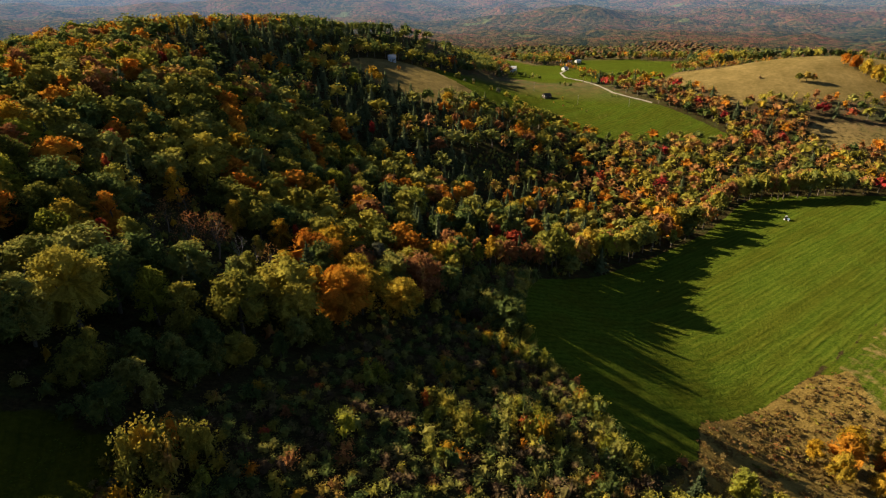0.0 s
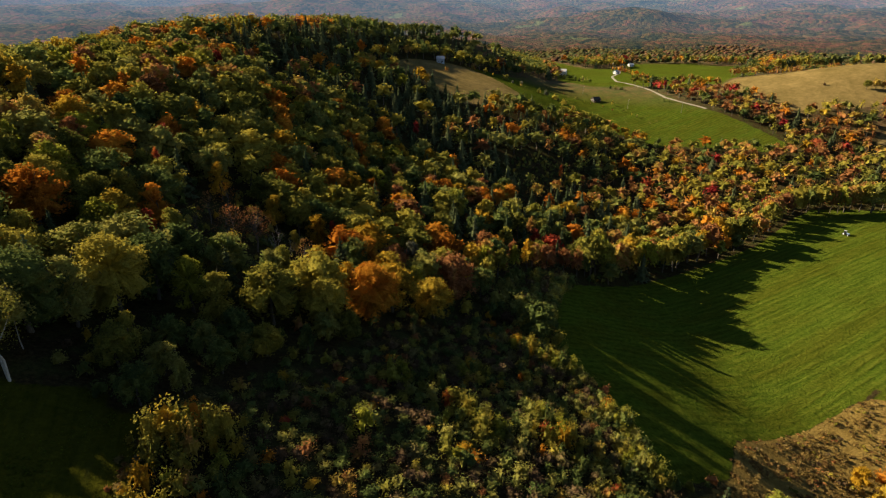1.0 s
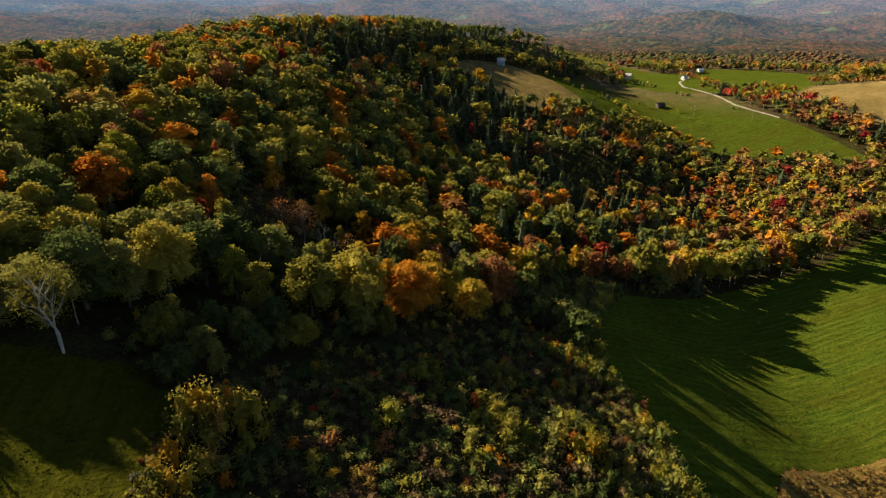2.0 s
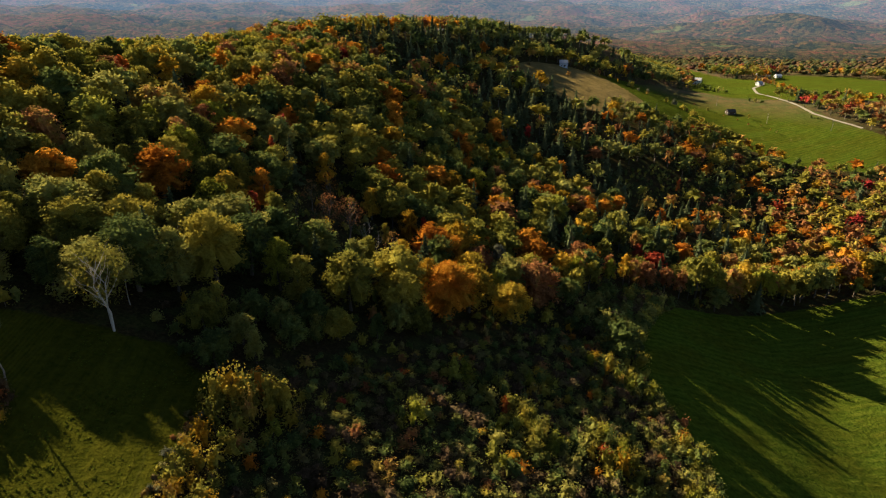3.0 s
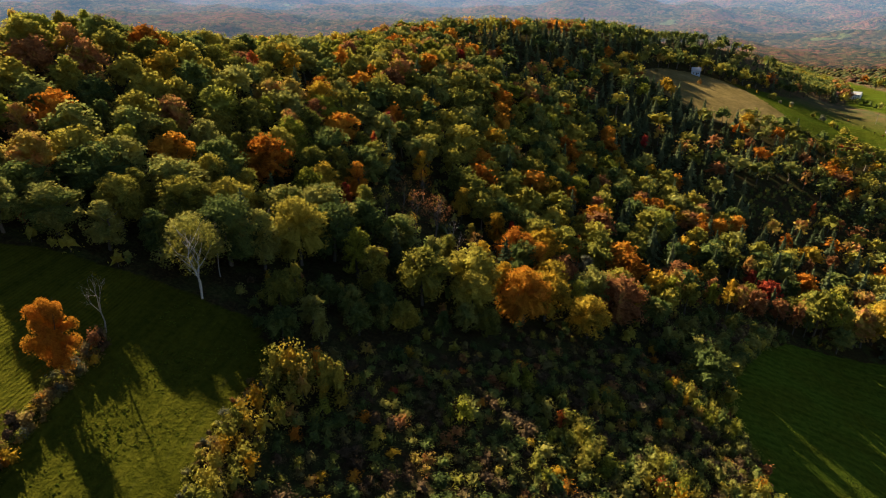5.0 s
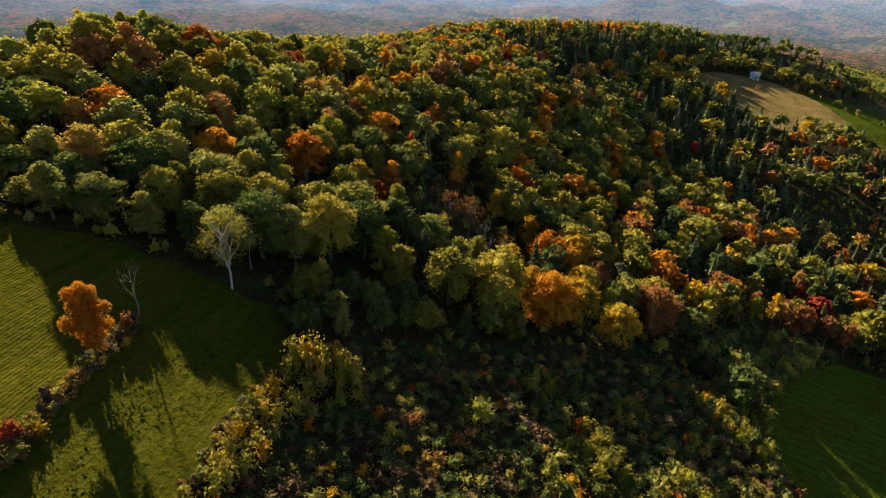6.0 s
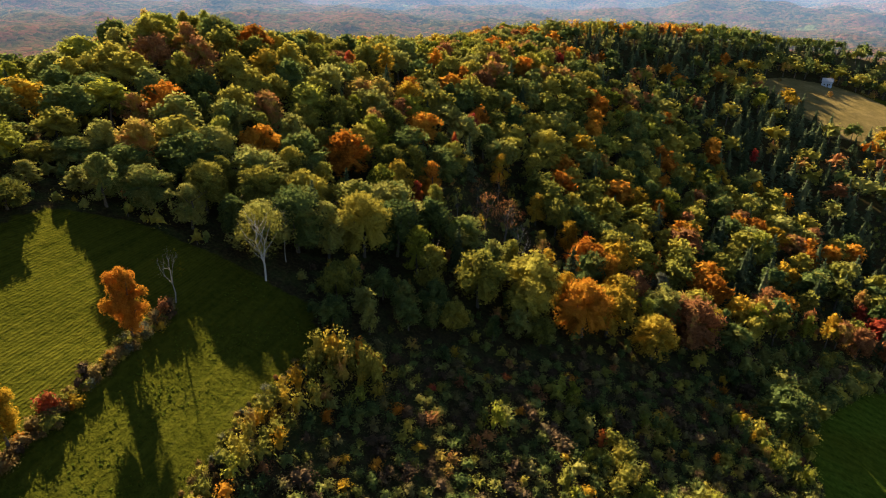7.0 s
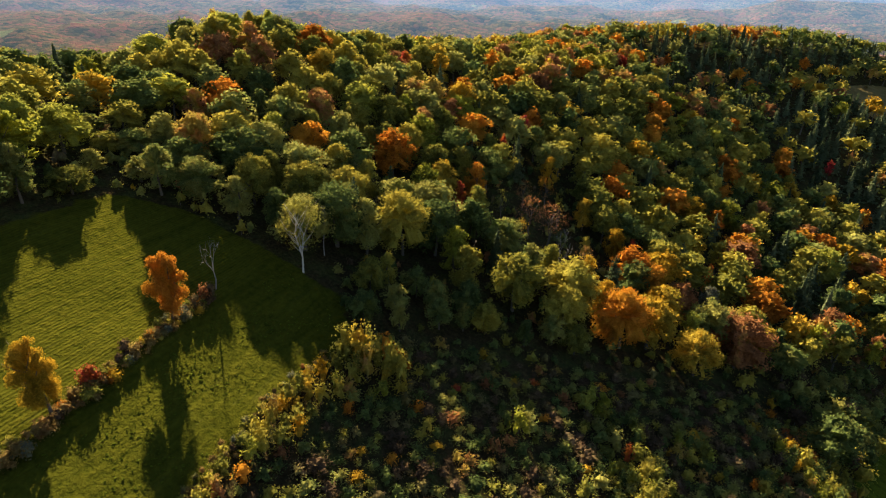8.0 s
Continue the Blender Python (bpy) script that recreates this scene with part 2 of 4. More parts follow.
def swell(x, y, cx, cy, sx, sy, h, turn=0.0):
    c, s = np.cos(np.radians(turn)), np.sin(np.radians(turn))
    a, b = (x - cx) * c + (y - cy) * s, -(x - cx) * s + (y - cy) * c
    return h * np.exp(-(a / sx) ** 2 - (b / sy) ** 2)


def ripple(x, y, wave, seed):
    """Smooth uneven waves between -1 and 1."""
    r = np.random.RandomState(seed)
    total = 0.0
    for _ in range(5):
        a, ph, k = r.uniform(0, 2 * np.pi), r.uniform(0, 2 * np.pi), 2 * np.pi / wave * r.uniform(0.6, 1.6)
        total = total + np.sin(k * (x * np.cos(a) + y * np.sin(a)) + ph)
    return total / 3.0


RIDGE = [(-200, 330, 4), (-166, 390, 15), (-150, 450, 17), (-140, 520, 15), (-130, 590, 14), (-110, 635, 10), (-58, 672, 19), (-22, 694, 20), (8, 720, 11), (40, 735, 3)]


def ridge(x, y):
    """The steep-faced wooded ridge above the dry pasture: steep towards the pasture, gentle behind."""
    best, lift = np.full(np.shape(x), 1e9), np.zeros(np.shape(x))
    for (ax, ay, ah), (bx, by, bh) in zip(RIDGE, RIDGE[1:]):
        dx, dy = bx - ax, by - ay
        t = np.clip(((x - ax) * dx + (y - ay) * dy) / (dx * dx + dy * dy), 0, 1)
        d = np.hypot(x - ax - t * dx, y - ay - t * dy)
        wide = np.where((x - ax) * dy - (y - ay) * dx > 0, 25.0, 60.0)
        lift = np.where(d < best, (ah + (bh - ah) * t) * np.exp(-(d / wide) ** 2), lift)
        best = np.minimum(best, d)
    return lift


def height(x, y):
    x, y = np.asarray(x, float), np.asarray(y, float)
    hill = 3.1 - 0.32 * (x + 53) - 0.185 * (y - 29)
    hill = hill + 0.275 * sp(y - 235, 30) - 0.12 * sp(y - 640, 30)
    hill = hill - (0.20 - 0.15 / (1 + np.exp(np.clip((430 - y) / 25, -50, 50)))) * sp(x - 32, 8)
    hill = hill - 0.30 * sp(-(x + 105), 10) / (1 + np.exp(np.clip((y - 70) / 15, -50, 50)))
    hill = hill - 0.60 * sp(-(x + 180 + 0.12 * np.clip(y, -200, 200)), 18)
    hill = hill - 0.045 * sp(y - 330, 40) / (1 + np.exp(np.clip((x + 120) / 25, -50, 50)))
    hill = hill + ridge(x, y) - swell(x, y, 20, 325, 40, 45, 9) - swell(x, y, -50, 320, 60, 60, 8) + swell(x, y, -140, 235, 70, 130, 18) + swell(x, y, -165, 35, 40, 35, 4) + swell(x, y, -205, 310, 55, 75, 8) + swell(x, y, -163, 92, 28, 28, 9) + swell(x, y, 10, 545, 95, 70, 7)
    step = np.clip((y - 380) / 330, 0, 1)
    valley = -83 + 49 * step * step * (3 - 2 * step) - 0.008 * sp(y - 800, 60)
    valley = valley + swell(x, y, 425, 650, 150, 90, 31.5)
    away = np.hypot(x, y)
    valley = valley + np.clip((away - 1000) / 1300, 0, 1) * (52 + 30 * ripple(x, y, 900, 5) + 9 * ripple(x, y, 300, 6))
    return valley + sp(hill - valley, 7)


def inside(x, y, corners):
    """Metres inside (+) or outside (-) of a polygon in plan."""
    x, y = np.asarray(x, float), np.asarray(y, float)
    within, best = np.zeros(x.shape, bool), np.full(x.shape, 1e9)
    for (ax, ay), (bx, by) in zip(corners, corners[1:] + corners[:1]):
        dx, dy = bx - ax, by - ay
        t = np.clip(((x - ax) * dx + (y - ay) * dy) / (dx * dx + dy * dy), 0, 1)
        best = np.minimum(best, np.hypot(x - ax - t * dx, y - ay - t * dy))
        if dy:
            crossing = ((ay > y) != (by > y)) & (x < ax + (y - ay) * dx / dy)
            within ^= crossing
    return np.where(within, best, -best)


MEADOW = [(-20, -60), (-120, -60), (-78, 8), (-90, 30), (-84, 42), (-66, 54), (-52, 60), (-40, 54), (-37, 39), (-25, 21)]
GLADE = [(-60, 60), (-41, 56), (-39, 71), (-27, 89), (-19, 105), (-2, 141), (-8, 144), (-17, 120), (-30, 101), (-42, 90), (-52, 80), (-60, 70)]
THICKET = [(-40, 55), (-38, 70), (-26, 88), (-18, 104), (-1, 139), (12, 140), (25, 132), (37, 108), (42, 84), (28, 46), (4, 12), (-22, 14), (-25, 22), (-36, 40)]
FIELD = [(40, 86), (62, 105), (74, 130), (138, 178), (200, 225), (330, 320), (420, 400), (225, 398), (206, 380), (160, 326), (92, 270), (40, 217), (31, 198), (24, 160), (23, 140), (27, 135), (38, 110)]
# shaded field grass, given brush and litter to read darker
TONGUE = [(0, 144), (14, 140), (24, 140), (25, 160), (32, 198), (40, 216), (16, 206), (7, 182)]
# shaded gap in the wood, cleared and filled with brush to darken it
HOLLOW = [(8, 352), (38, 345), (60, 378), (56, 408), (32, 404), (12, 380)]
BRACKEN = [(44, 84), (62, 104), (74, 130), (138, 178), (156, 182), (146, 120), (120, 60), (60, 40)]
SIDE_FIELD = [(143, 118), (140, 177), (200, 225), (420, 390), (480, 200), (300, 0), (112, 38)]
PASTURE = [(-97, 500), (-97, 524), (-85, 561), (-56, 593), (-36, 600), (10, 640), (40, 700), (71, 715), (107, 680), (159, 675), (198, 605), (221, 584), (242, 550), (258, 522), (243, 500), (215, 512), (178, 512), (142, 512), (127, 523), (107, 528), (86, 533), (51, 510), (26, 500), (1, 486), (-25, 462), (-48, 474), (-71, 485), (-87, 494)]
DRY = [(-97, 500), (-97, 524), (-85, 561), (-56, 593), (-33, 598), (-10, 581), (17, 546), (27, 527), (26, 500), (1, 486), (-25, 462), (-48, 474), (-71, 485), (-87, 494)]
FAR_GREEN = [(17, 1136), (65, 1114), (97, 1003), (130, 894), (189, 908), (200, 985), (237, 1000), (371, 960), (376, 915), (346, 826), (246, 665), (202, 689), (180, 680), (107, 680), (71, 715), (75, 800), (76, 860), (47, 966)]
KNOLL = [(187, 658), (237, 656), (265, 690), (330, 770), (430, 800), (560, 760), (520, 640), (470, 610), (443, 596), (425, 568), (389, 569), (360, 577), (339, 578), (307, 581), (293, 573), (270, 586), (277, 599), (248, 635)]
BENCH = [(341, 543), (408, 533), (440, 520), (379, 491), (333, 484), (317, 500)]


def near(x, y, corners, soft):
    return np.clip(0.5 + inside(x, y, corners) / soft, 0, 1)


def build_ground():
    def lines(lo, hi, step, far):
        line = list(np.arange(lo, hi, step))
        d = step
        a, b = line[0], line[-1]
        left, right = [], []
        while a > -far or b < far:
            d *= 1.12
            if a > -far:
                a -= d
                left.append(a)
            if b < far:
                b += d
                right.append(b)
        return np.array(left[::-1] + line + right)

    xs, ys = lines(-130, 420, 3.6, 1900), lines(-60, 720, 3.6, 1900)
    X, Y = np.meshgrid(xs, ys)
    Z = height(X, Y) + 0.25 * ripple(X, Y, 14, 3)
    Z = Z - 120 * np.clip((np.hypot(X, Y) - 1250) / 250, 0, 1)
    nx, ny = len(xs), len(ys)
    verts = np.stack([X, Y, Z], -1).reshape(-1, 3)
    i = (np.arange(ny - 1)[:, None] * nx + np.arange(nx - 1)[None]).ravel()
    quads = np.stack([i, i + 1, i + nx + 1, i + nx], -1)
    me = mesh_from("ground", verts, quads, [GROUND], smooth=True)
    x, y = verts[:, 0], verts[:, 1]
    cover = np.zeros((len(verts), 4), np.float32)
    # GLADE keeps little grass, so bare litter deepens its shade
    green = np.maximum.reduce([near(x, y, MEADOW, 4), near(x, y, GLADE, 8) * 0.25, near(x, y, FIELD, 3), near(x, y, SIDE_FIELD, 6), near(x, y, FAR_GREEN, 8), near(x, y, PASTURE, 8)])
    tan = np.maximum.reduce([near(x, y, KNOLL, 10), near(x, y, BENCH, 8) * 0.56, near(x, y, DRY, 8), near(x, y, SIDE_FIELD, 6) * 0.45, near(x, y, PASTURE, 8) * 0.36])
    cover[:, 0], cover[:, 1], cover[:, 2], cover[:, 3] = green, tan, near(x, y, BRACKEN, 3), 1
    layer = me.attributes.new("cover", "FLOAT_COLOR", "POINT")
    layer.data.foreach_set("color", cover.ravel())
    covered = np.maximum.reduce([near(x, y, zone, 10) for zone in (FAR_GREEN, KNOLL, SIDE_FIELD, FIELD)])
    layer = me.attributes.new("far_woods", "FLOAT", "POINT")
    layer.data.foreach_set("value", (np.clip((np.hypot(x, y) - 620) / 80, 0, 1) * (1 - covered)).astype(np.float32))
    return tagged(new("ground", me), "autumn hillside and valley ground of grass, leaf litter and scrub", "ground", kind="structure")


def mesh_from(name, verts, faces, materials, index=None, smooth=False, vary=None, facing=None):
    """A mesh from arrays: faces all of one size; facing gives each corner the direction in which it is shaded."""
    verts, faces = np.asarray(verts, np.float32), np.asarray(faces, np.int32)
    me = bpy.data.meshes.new(name)
    count, k = faces.shape
    me.vertices.add(len(verts))
    me.vertices.foreach_set("co", verts.ravel())
    me.loops.add(count * k)
    me.loops.foreach_set("vertex_index", faces.ravel())
    me.polygons.add(count)
    me.polygons.foreach_set("loop_start", np.arange(0, count * k, k, dtype=np.int32))
    for m in materials:
        me.materials.append(m)
    if index is not None:
        me.polygons.foreach_set("material_index", np.asarray(index, np.int32))
    me.polygons.foreach_set("use_smooth", np.full(count, smooth))
    if vary is not None:
        layer = me.attributes.new("vary", "FLOAT", "POINT")
        layer.data.foreach_set("value", np.asarray(vary, np.float32))
    me.update(calc_edges=True)
    if facing is not None:
        layer = me.attributes.new("custom_normal", "FLOAT_VECTOR", "POINT")
        layer.data.foreach_set("vector", np.asarray(facing, np.float32).ravel())
    return me


build_ground()


def build_backdrop():
    """Ranges blue with painted haze at the end of the view, far behind everything."""
    angles, reach = np.radians(np.linspace(-100, 55, 330)), np.linspace(1190, 4750, 96)
    A, R = np.meshgrid(angles, reach)
    X, Y = R * np.sin(A), R * np.cos(A)
    west = np.clip((-np.degrees(A) - 5) / 40, 0, 1)
    far = np.clip((R - 1800) / 2900, 0, 1)
    Z = np.interp(R, [1190, 1440, 1750, 2050, 2400, 3000, 3500, 4300, 4750], [-36, -30, -12, 16, 6, 70, 80, 175, 215]) - 18 * west * far
    Z = Z + (15 + 26 * far) * ripple(X, Y, 1150, 11) + (9 + 9 * far) * ripple(X, Y, 430, 12) + 6 * ripple(X, Y, 200, 13)
    Z = Z + swell(X, Y, -820, 2900, 260, 260, 60) + swell(X, Y, 60, 3700, 420, 300, 60) + swell(X, Y, 420, 1980, 210, 160, 26)
    join = np.clip((R - 1190) / 450, 0, 1)
    Z = Z * join + (height(X, Y) + 4 + 5 * ripple(X, Y, 60, 14)) * (1 - join) + 8 * join * ripple(X, Y, 130, 15)
    Z[0] -= 90
    n, m = len(angles), len(reach)
    i = (np.arange(m - 1)[:, None] * n + np.arange(n - 1)[None]).ravel()
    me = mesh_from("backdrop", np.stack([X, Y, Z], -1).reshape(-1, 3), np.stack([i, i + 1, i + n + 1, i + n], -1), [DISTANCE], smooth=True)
    tagged(new("backdrop", me), "wooded ranges on the far horizon, blue haze painted on", "hills", kind="structure")


build_backdrop()

# ---- trees: shapes ----
def unit(v):
    return v / np.maximum(np.linalg.norm(v, axis=-1, keepdims=True), 1e-9)


def cards(r, centres, normals, sizes, aspect=0.62, facing=None):
    """Leaf sprays: one bent four-cornered blade at each centre, shaded as part of the rounded crown."""
    n = len(centres)
    side = unit(np.cross(normals, unit(r.normal(size=(n, 3)))))
    along = np.cross(normals, side)
    s = sizes[:, None]
    bend = normals * s * r.uniform(-0.25, 0.25, (n, 1))
    w = s * aspect * r.uniform(0.7, 1.2, (n, 1))
    corners = np.stack([centres - along * s * 0.5, centres + side * w * 0.5 + bend, centres + along * s * 0.55, centres - side * w * 0.5 + bend], 1)
    return corners.reshape(-1, 3), np.arange(4 * n).reshape(n, 4), np.repeat(normals if facing is None else facing, 4, 0)


def quad_ball(n):
    """Directions over a sphere in six grids of n by n quads."""
    g = np.tan(np.linspace(-1, 1, n + 1) * np.pi / 4)
    u, v = (q.ravel() for q in np.meshgrid(g, g))
    one = np.ones(len(u))
    i = (np.arange(n)[:, None] * (n + 1) + np.arange(n)[None]).ravel()
    quads = np.stack([i, i + 1, i + n + 2, i + n + 1], -1)
    sides = [(one, u, v), (-one, v, u), (v, one, u), (u, -one, v), (u, v, one), (v, u, -one)]
    return unit(np.concatenate([np.stack(q, -1) for q in sides])), np.concatenate([quads + k * len(u) for k in range(6)])


def hull(seed, centres, radii, grid, middle, tall, shrink):
    """The closed leafy mass of a crown: the outer skin of all its lobes, slightly uneven."""
    way, faces = quad_ball(grid)
    way = unit(way * np.array([1, 1, tall]))
    to = centres - middle
    b = way @ to.T
    disc = b * b - (to ** 2).sum(1)[None] + (radii * shrink)[None] ** 2
    reach = np.where(disc > 0, b + np.sqrt(np.maximum(disc, 0)), 0)
    which, far = reach.argmax(1), np.maximum(reach.max(1), radii.mean() * 0.8)
    uneven = sum(np.sin(way @ k + p) for k, p in zip(np.random.RandomState(seed).normal(size=(6, 3)) * 9, range(6))) / 6
    points = middle + way * (far * (1 + 0.16 * uneven))[:, None]
    return points, faces, unit(unit(points - centres[which]) + 0.45 * way)


def crown_shape(seed, blades, size, lobes=15, low=0.28, width=0.36, top=1.0, pointed=0.0, loose=0.36, heart=0.70, grid=6, fat=0.95):
    """A broad crown of lobes for a tree one metre high: a closed leafy mass and loose sprays over it."""
    r = np.random.RandomState(seed)
    centres, radii = [], []
    for i in range(lobes):
        f = (i + 0.5) / lobes
        zc = low + (top - low) * (0.12 + 0.74 * f)
        bulge = np.sin(np.pi * (0.16 + 0.80 * f)) ** 0.75 * (1 - pointed * f)
        a = i * 2.4 + r.uniform(-0.6, 0.6)
        d = width * bulge * r.uniform(0.5, 0.92) / fat ** 0.7 * (0.25 if i == lobes - 1 else 1)
        centres.append((np.cos(a) * d, np.sin(a) * d, zc + r.uniform(-0.04, 0.04)))
        radii.append(width * fat * r.uniform(0.24, 0.40) * (1 - 0.45 * pointed * f))
    centres, radii = np.array(centres), np.array(radii)
    many = int(blades * 2.6)
    pick = r.choice(lobes, many, p=radii ** 2 / (radii ** 2).sum())
    way = unit(r.normal(size=(many, 3)) + np.array([0, 0, 0.35]))
    away = unit(centres[pick] - np.array([0, 0, low + (top - low) * 0.45]))
    way = unit(way + 0.6 * away)
    out = r.uniform(0.78, 1.0 + loose, (many, 1)) * radii[pick][:, None]
    points = centres[pick] + way * out * np.array([1, 1, 0.9])
    buried = ((np.linalg.norm(points[:, None] - centres[None], axis=2) < 0.70 * radii[None]).any(1)) if heart > 0.3 else np.zeros(many, bool)
    keep = np.flatnonzero(~buried)[:blades]
    points, way, away = points[keep], way[keep], away[keep]
    blades = len(keep)
    normals = unit(way + 1.1 * unit(r.normal(size=(blades, 3))))
    facing = unit(way + 0.6 * away + 0.38 * r.normal(size=(blades, 3)))
    sprays = cards(r, points, normals, size * r.uniform(0.6, 1.35, blades), facing=facing)
    if heart < 0.3:
        return sprays
    return joined([sprays, hull(seed, centres, radii, grid, np.array([0, 0, low + (top - low) * 0.5]), 0.5 * (top - low) / width, heart)])


def conifer_shape(seed, blades, size, width=0.21, low=0.06, heart=0.62):
    """Drooping sprays in whorls round a spire, one metre high."""
    r = np.random.RandomState(seed)
    f = 1 - np.sqrt(r.uniform(0, 1, blades))
    whorl = np.floor(f * 16) / 16 + r.uniform(0, 0.035, blades)
    a = r.uniform(0, 2 * np.pi, blades)
    ragged = 0.72 + 0.34 * np.sin(a * 3 + np.floor(f * 16) * 2.1)
    reach = width * (1 - whorl) ** 0.9 * ragged * r.uniform(0.35, 1.0, blades) ** 0.6
    z = low + (1 - low) * whorl - reach * 0.45
    points = np.stack([np.cos(a) * reach, np.sin(a) * reach, z], -1)
    normals = unit(np.stack([np.cos(a) * 0.7, np.sin(a) * 0.7, np.full(blades, 0.75)], -1) + 0.45 * r.normal(size=(blades, 3)))
    facing = unit(np.stack([np.cos(a), np.sin(a), np.full(blades, 0.55)], -1) + 0.3 * r.normal(size=(blades, 3)))
    v, f = tube([(0, 0, low + 0.03), (0, 0, 0.45), (0, 0, 0.95)], [width * heart, width * heart * 0.55, 0.006], 6)
    heart = v, f, unit(v * np.array([1, 1, 0]) + np.array([0, 0, 0.02]))
    return joined([cards(r, points, normals, size * r.uniform(0.6, 1.25, blades) * (1.1 - 0.6 * whorl), 0.6, facing), heart])


def tube(points, radii, sides):
    """A bent tapering tube of quads."""
    verts, faces = [], []
    for j, (p, rad) in enumerate(zip(points, radii)):
        for k in range(sides):
            a = 2 * np.pi * k / sides
            verts.append((p[0] + np.cos(a) * rad, p[1] + np.sin(a) * rad, p[2]))
    for j in range(len(points) - 1):
        for k in range(sides):
            a, b = j * sides + k, j * sides + (k + 1) % sides
            faces.append((a, b, b + sides, a + sides))
    return np.array(verts), np.array(faces)


def joined(shapes):
    verts, faces, base = [], [], 0
    for shape in shapes:
        verts.append(shape[0])
        faces.append(np.asarray(shape[1]) + base)
        base += len(shape[0])
    if len(shapes[0]) == 3:
        return np.concatenate(verts), np.concatenate(faces), np.concatenate([shape[2] for shape in shapes])
    return np.concatenate(verts), np.concatenate(faces)


def trunk_shape(seed, limbs=5, radius=0.018, sides=6, lean=0.04, spread=0.24, start=0.3, top=0.85):
    r = np.random.RandomState(seed)
    bend = [np.array([r.normal() * lean * f, r.normal() * lean * f, top * f - 0.04]) for f in (0, 0.33, 0.66, 1)]
    shapes = [tube(bend, [radius * 1.25, radius * 0.85, radius * 0.55, radius * 0.2], sides)]
    for i in range(limbs):
        f = start + (0.78 - start) * (i + r.uniform(0, 0.5)) / limbs
        a = i * 2.4 + r.uniform(-0.5, 0.5)
        k = min(f / top * 3, 2.99)
        p = bend[int(k)] * (1 - k % 1) + bend[int(k) + 1] * (k % 1)
        d = spread * r.uniform(0.7, 1.2) * (1 - 0.4 * f)
        q = p + np.array([np.cos(a) * d * 0.55, np.sin(a) * d * 0.55, 0.07 + 0.05 * r.uniform()])
        e = p + np.array([np.cos(a) * d, np.sin(a) * d, 0.19 + 0.08 * r.uniform()])
        shapes.append(tube([p, q, e], [radius * 0.5, radius * 0.3, radius * 0.08], max(3, sides - 2)))
    return joined(shapes)


def placed(shape, m):
    v, f = shape
    v = np.c_[v, np.ones(len(v))] @ np.array(m, float).T
    return v[:, :3], f


def leaning(shape, slant):
    v = shape[0].copy()
    v[:, 0] += slant * np.clip(v[:, 2], 0, 1) + 0.012
    return v, shape[1]


SHAPES = {}


def blob_woods(name, label, spots, weights, tall):
    """Far tree tops as small faceted domes, joined."""
    r = np.random.RandomState(len(spots))
    ico = np.array([(1, 0, 0), (-1, 0, 0), (0, 1, 0), (0, -1, 0), (0, 0, 1), (0, 0, -1)], float)
    tri = np.array([(0, 2, 4), (2, 1, 4), (1, 3, 4), (3, 0, 4), (2, 0, 5), (1, 2, 5), (3, 1, 5), (0, 3, 5)])
    n = len(spots)
    names = list(weights)
    z = height(spots[:, 0], spots[:, 1])
    wide, high = tall * r.uniform(0.65, 1.05, n), tall * r.uniform(0.5, 0.9, n)
    verts = ico[None] * (1 + r.uniform(-0.28, 0.28, (n, 6, 1))) * np.stack([wide, wide, high * 0.6], -1)[:, None]
    verts = verts + np.stack([spots[:, 0], spots[:, 1], z + high * 0.45], -1)[:, None]
    faces = (tri[None] + 6 * np.arange(n)[:, None, None]).reshape(-1, 3)
    p = np.array([weights[k] for k in names], float)
    stand = ripple(spots[:, 0], spots[:, 1], 260, 31)[:, None] * np.array([1.2 if k in ("rust", "red", "orange") else -0.9 for k in names])
    odds = np.log(p / p.sum())[None] + stand + r.gumbel(size=(n, len(names)))
    index = np.repeat(odds.argmax(1), 8)
    me = mesh_from(name, verts.reshape(-1, 3), faces, [DISTANT_LEAF[k] for k in names], index, smooth=True, vary=np.repeat(r.uniform(0, 1, n), 6))
    return tagged(new(name, me), label, "woods", kind="stuff")


def upright(shape):
    """Low growth, shaded like the ground that it covers."""
    return shape[0], shape[1], unit(shape[2] * 0.6 + np.array([0, 0, 1.0]))


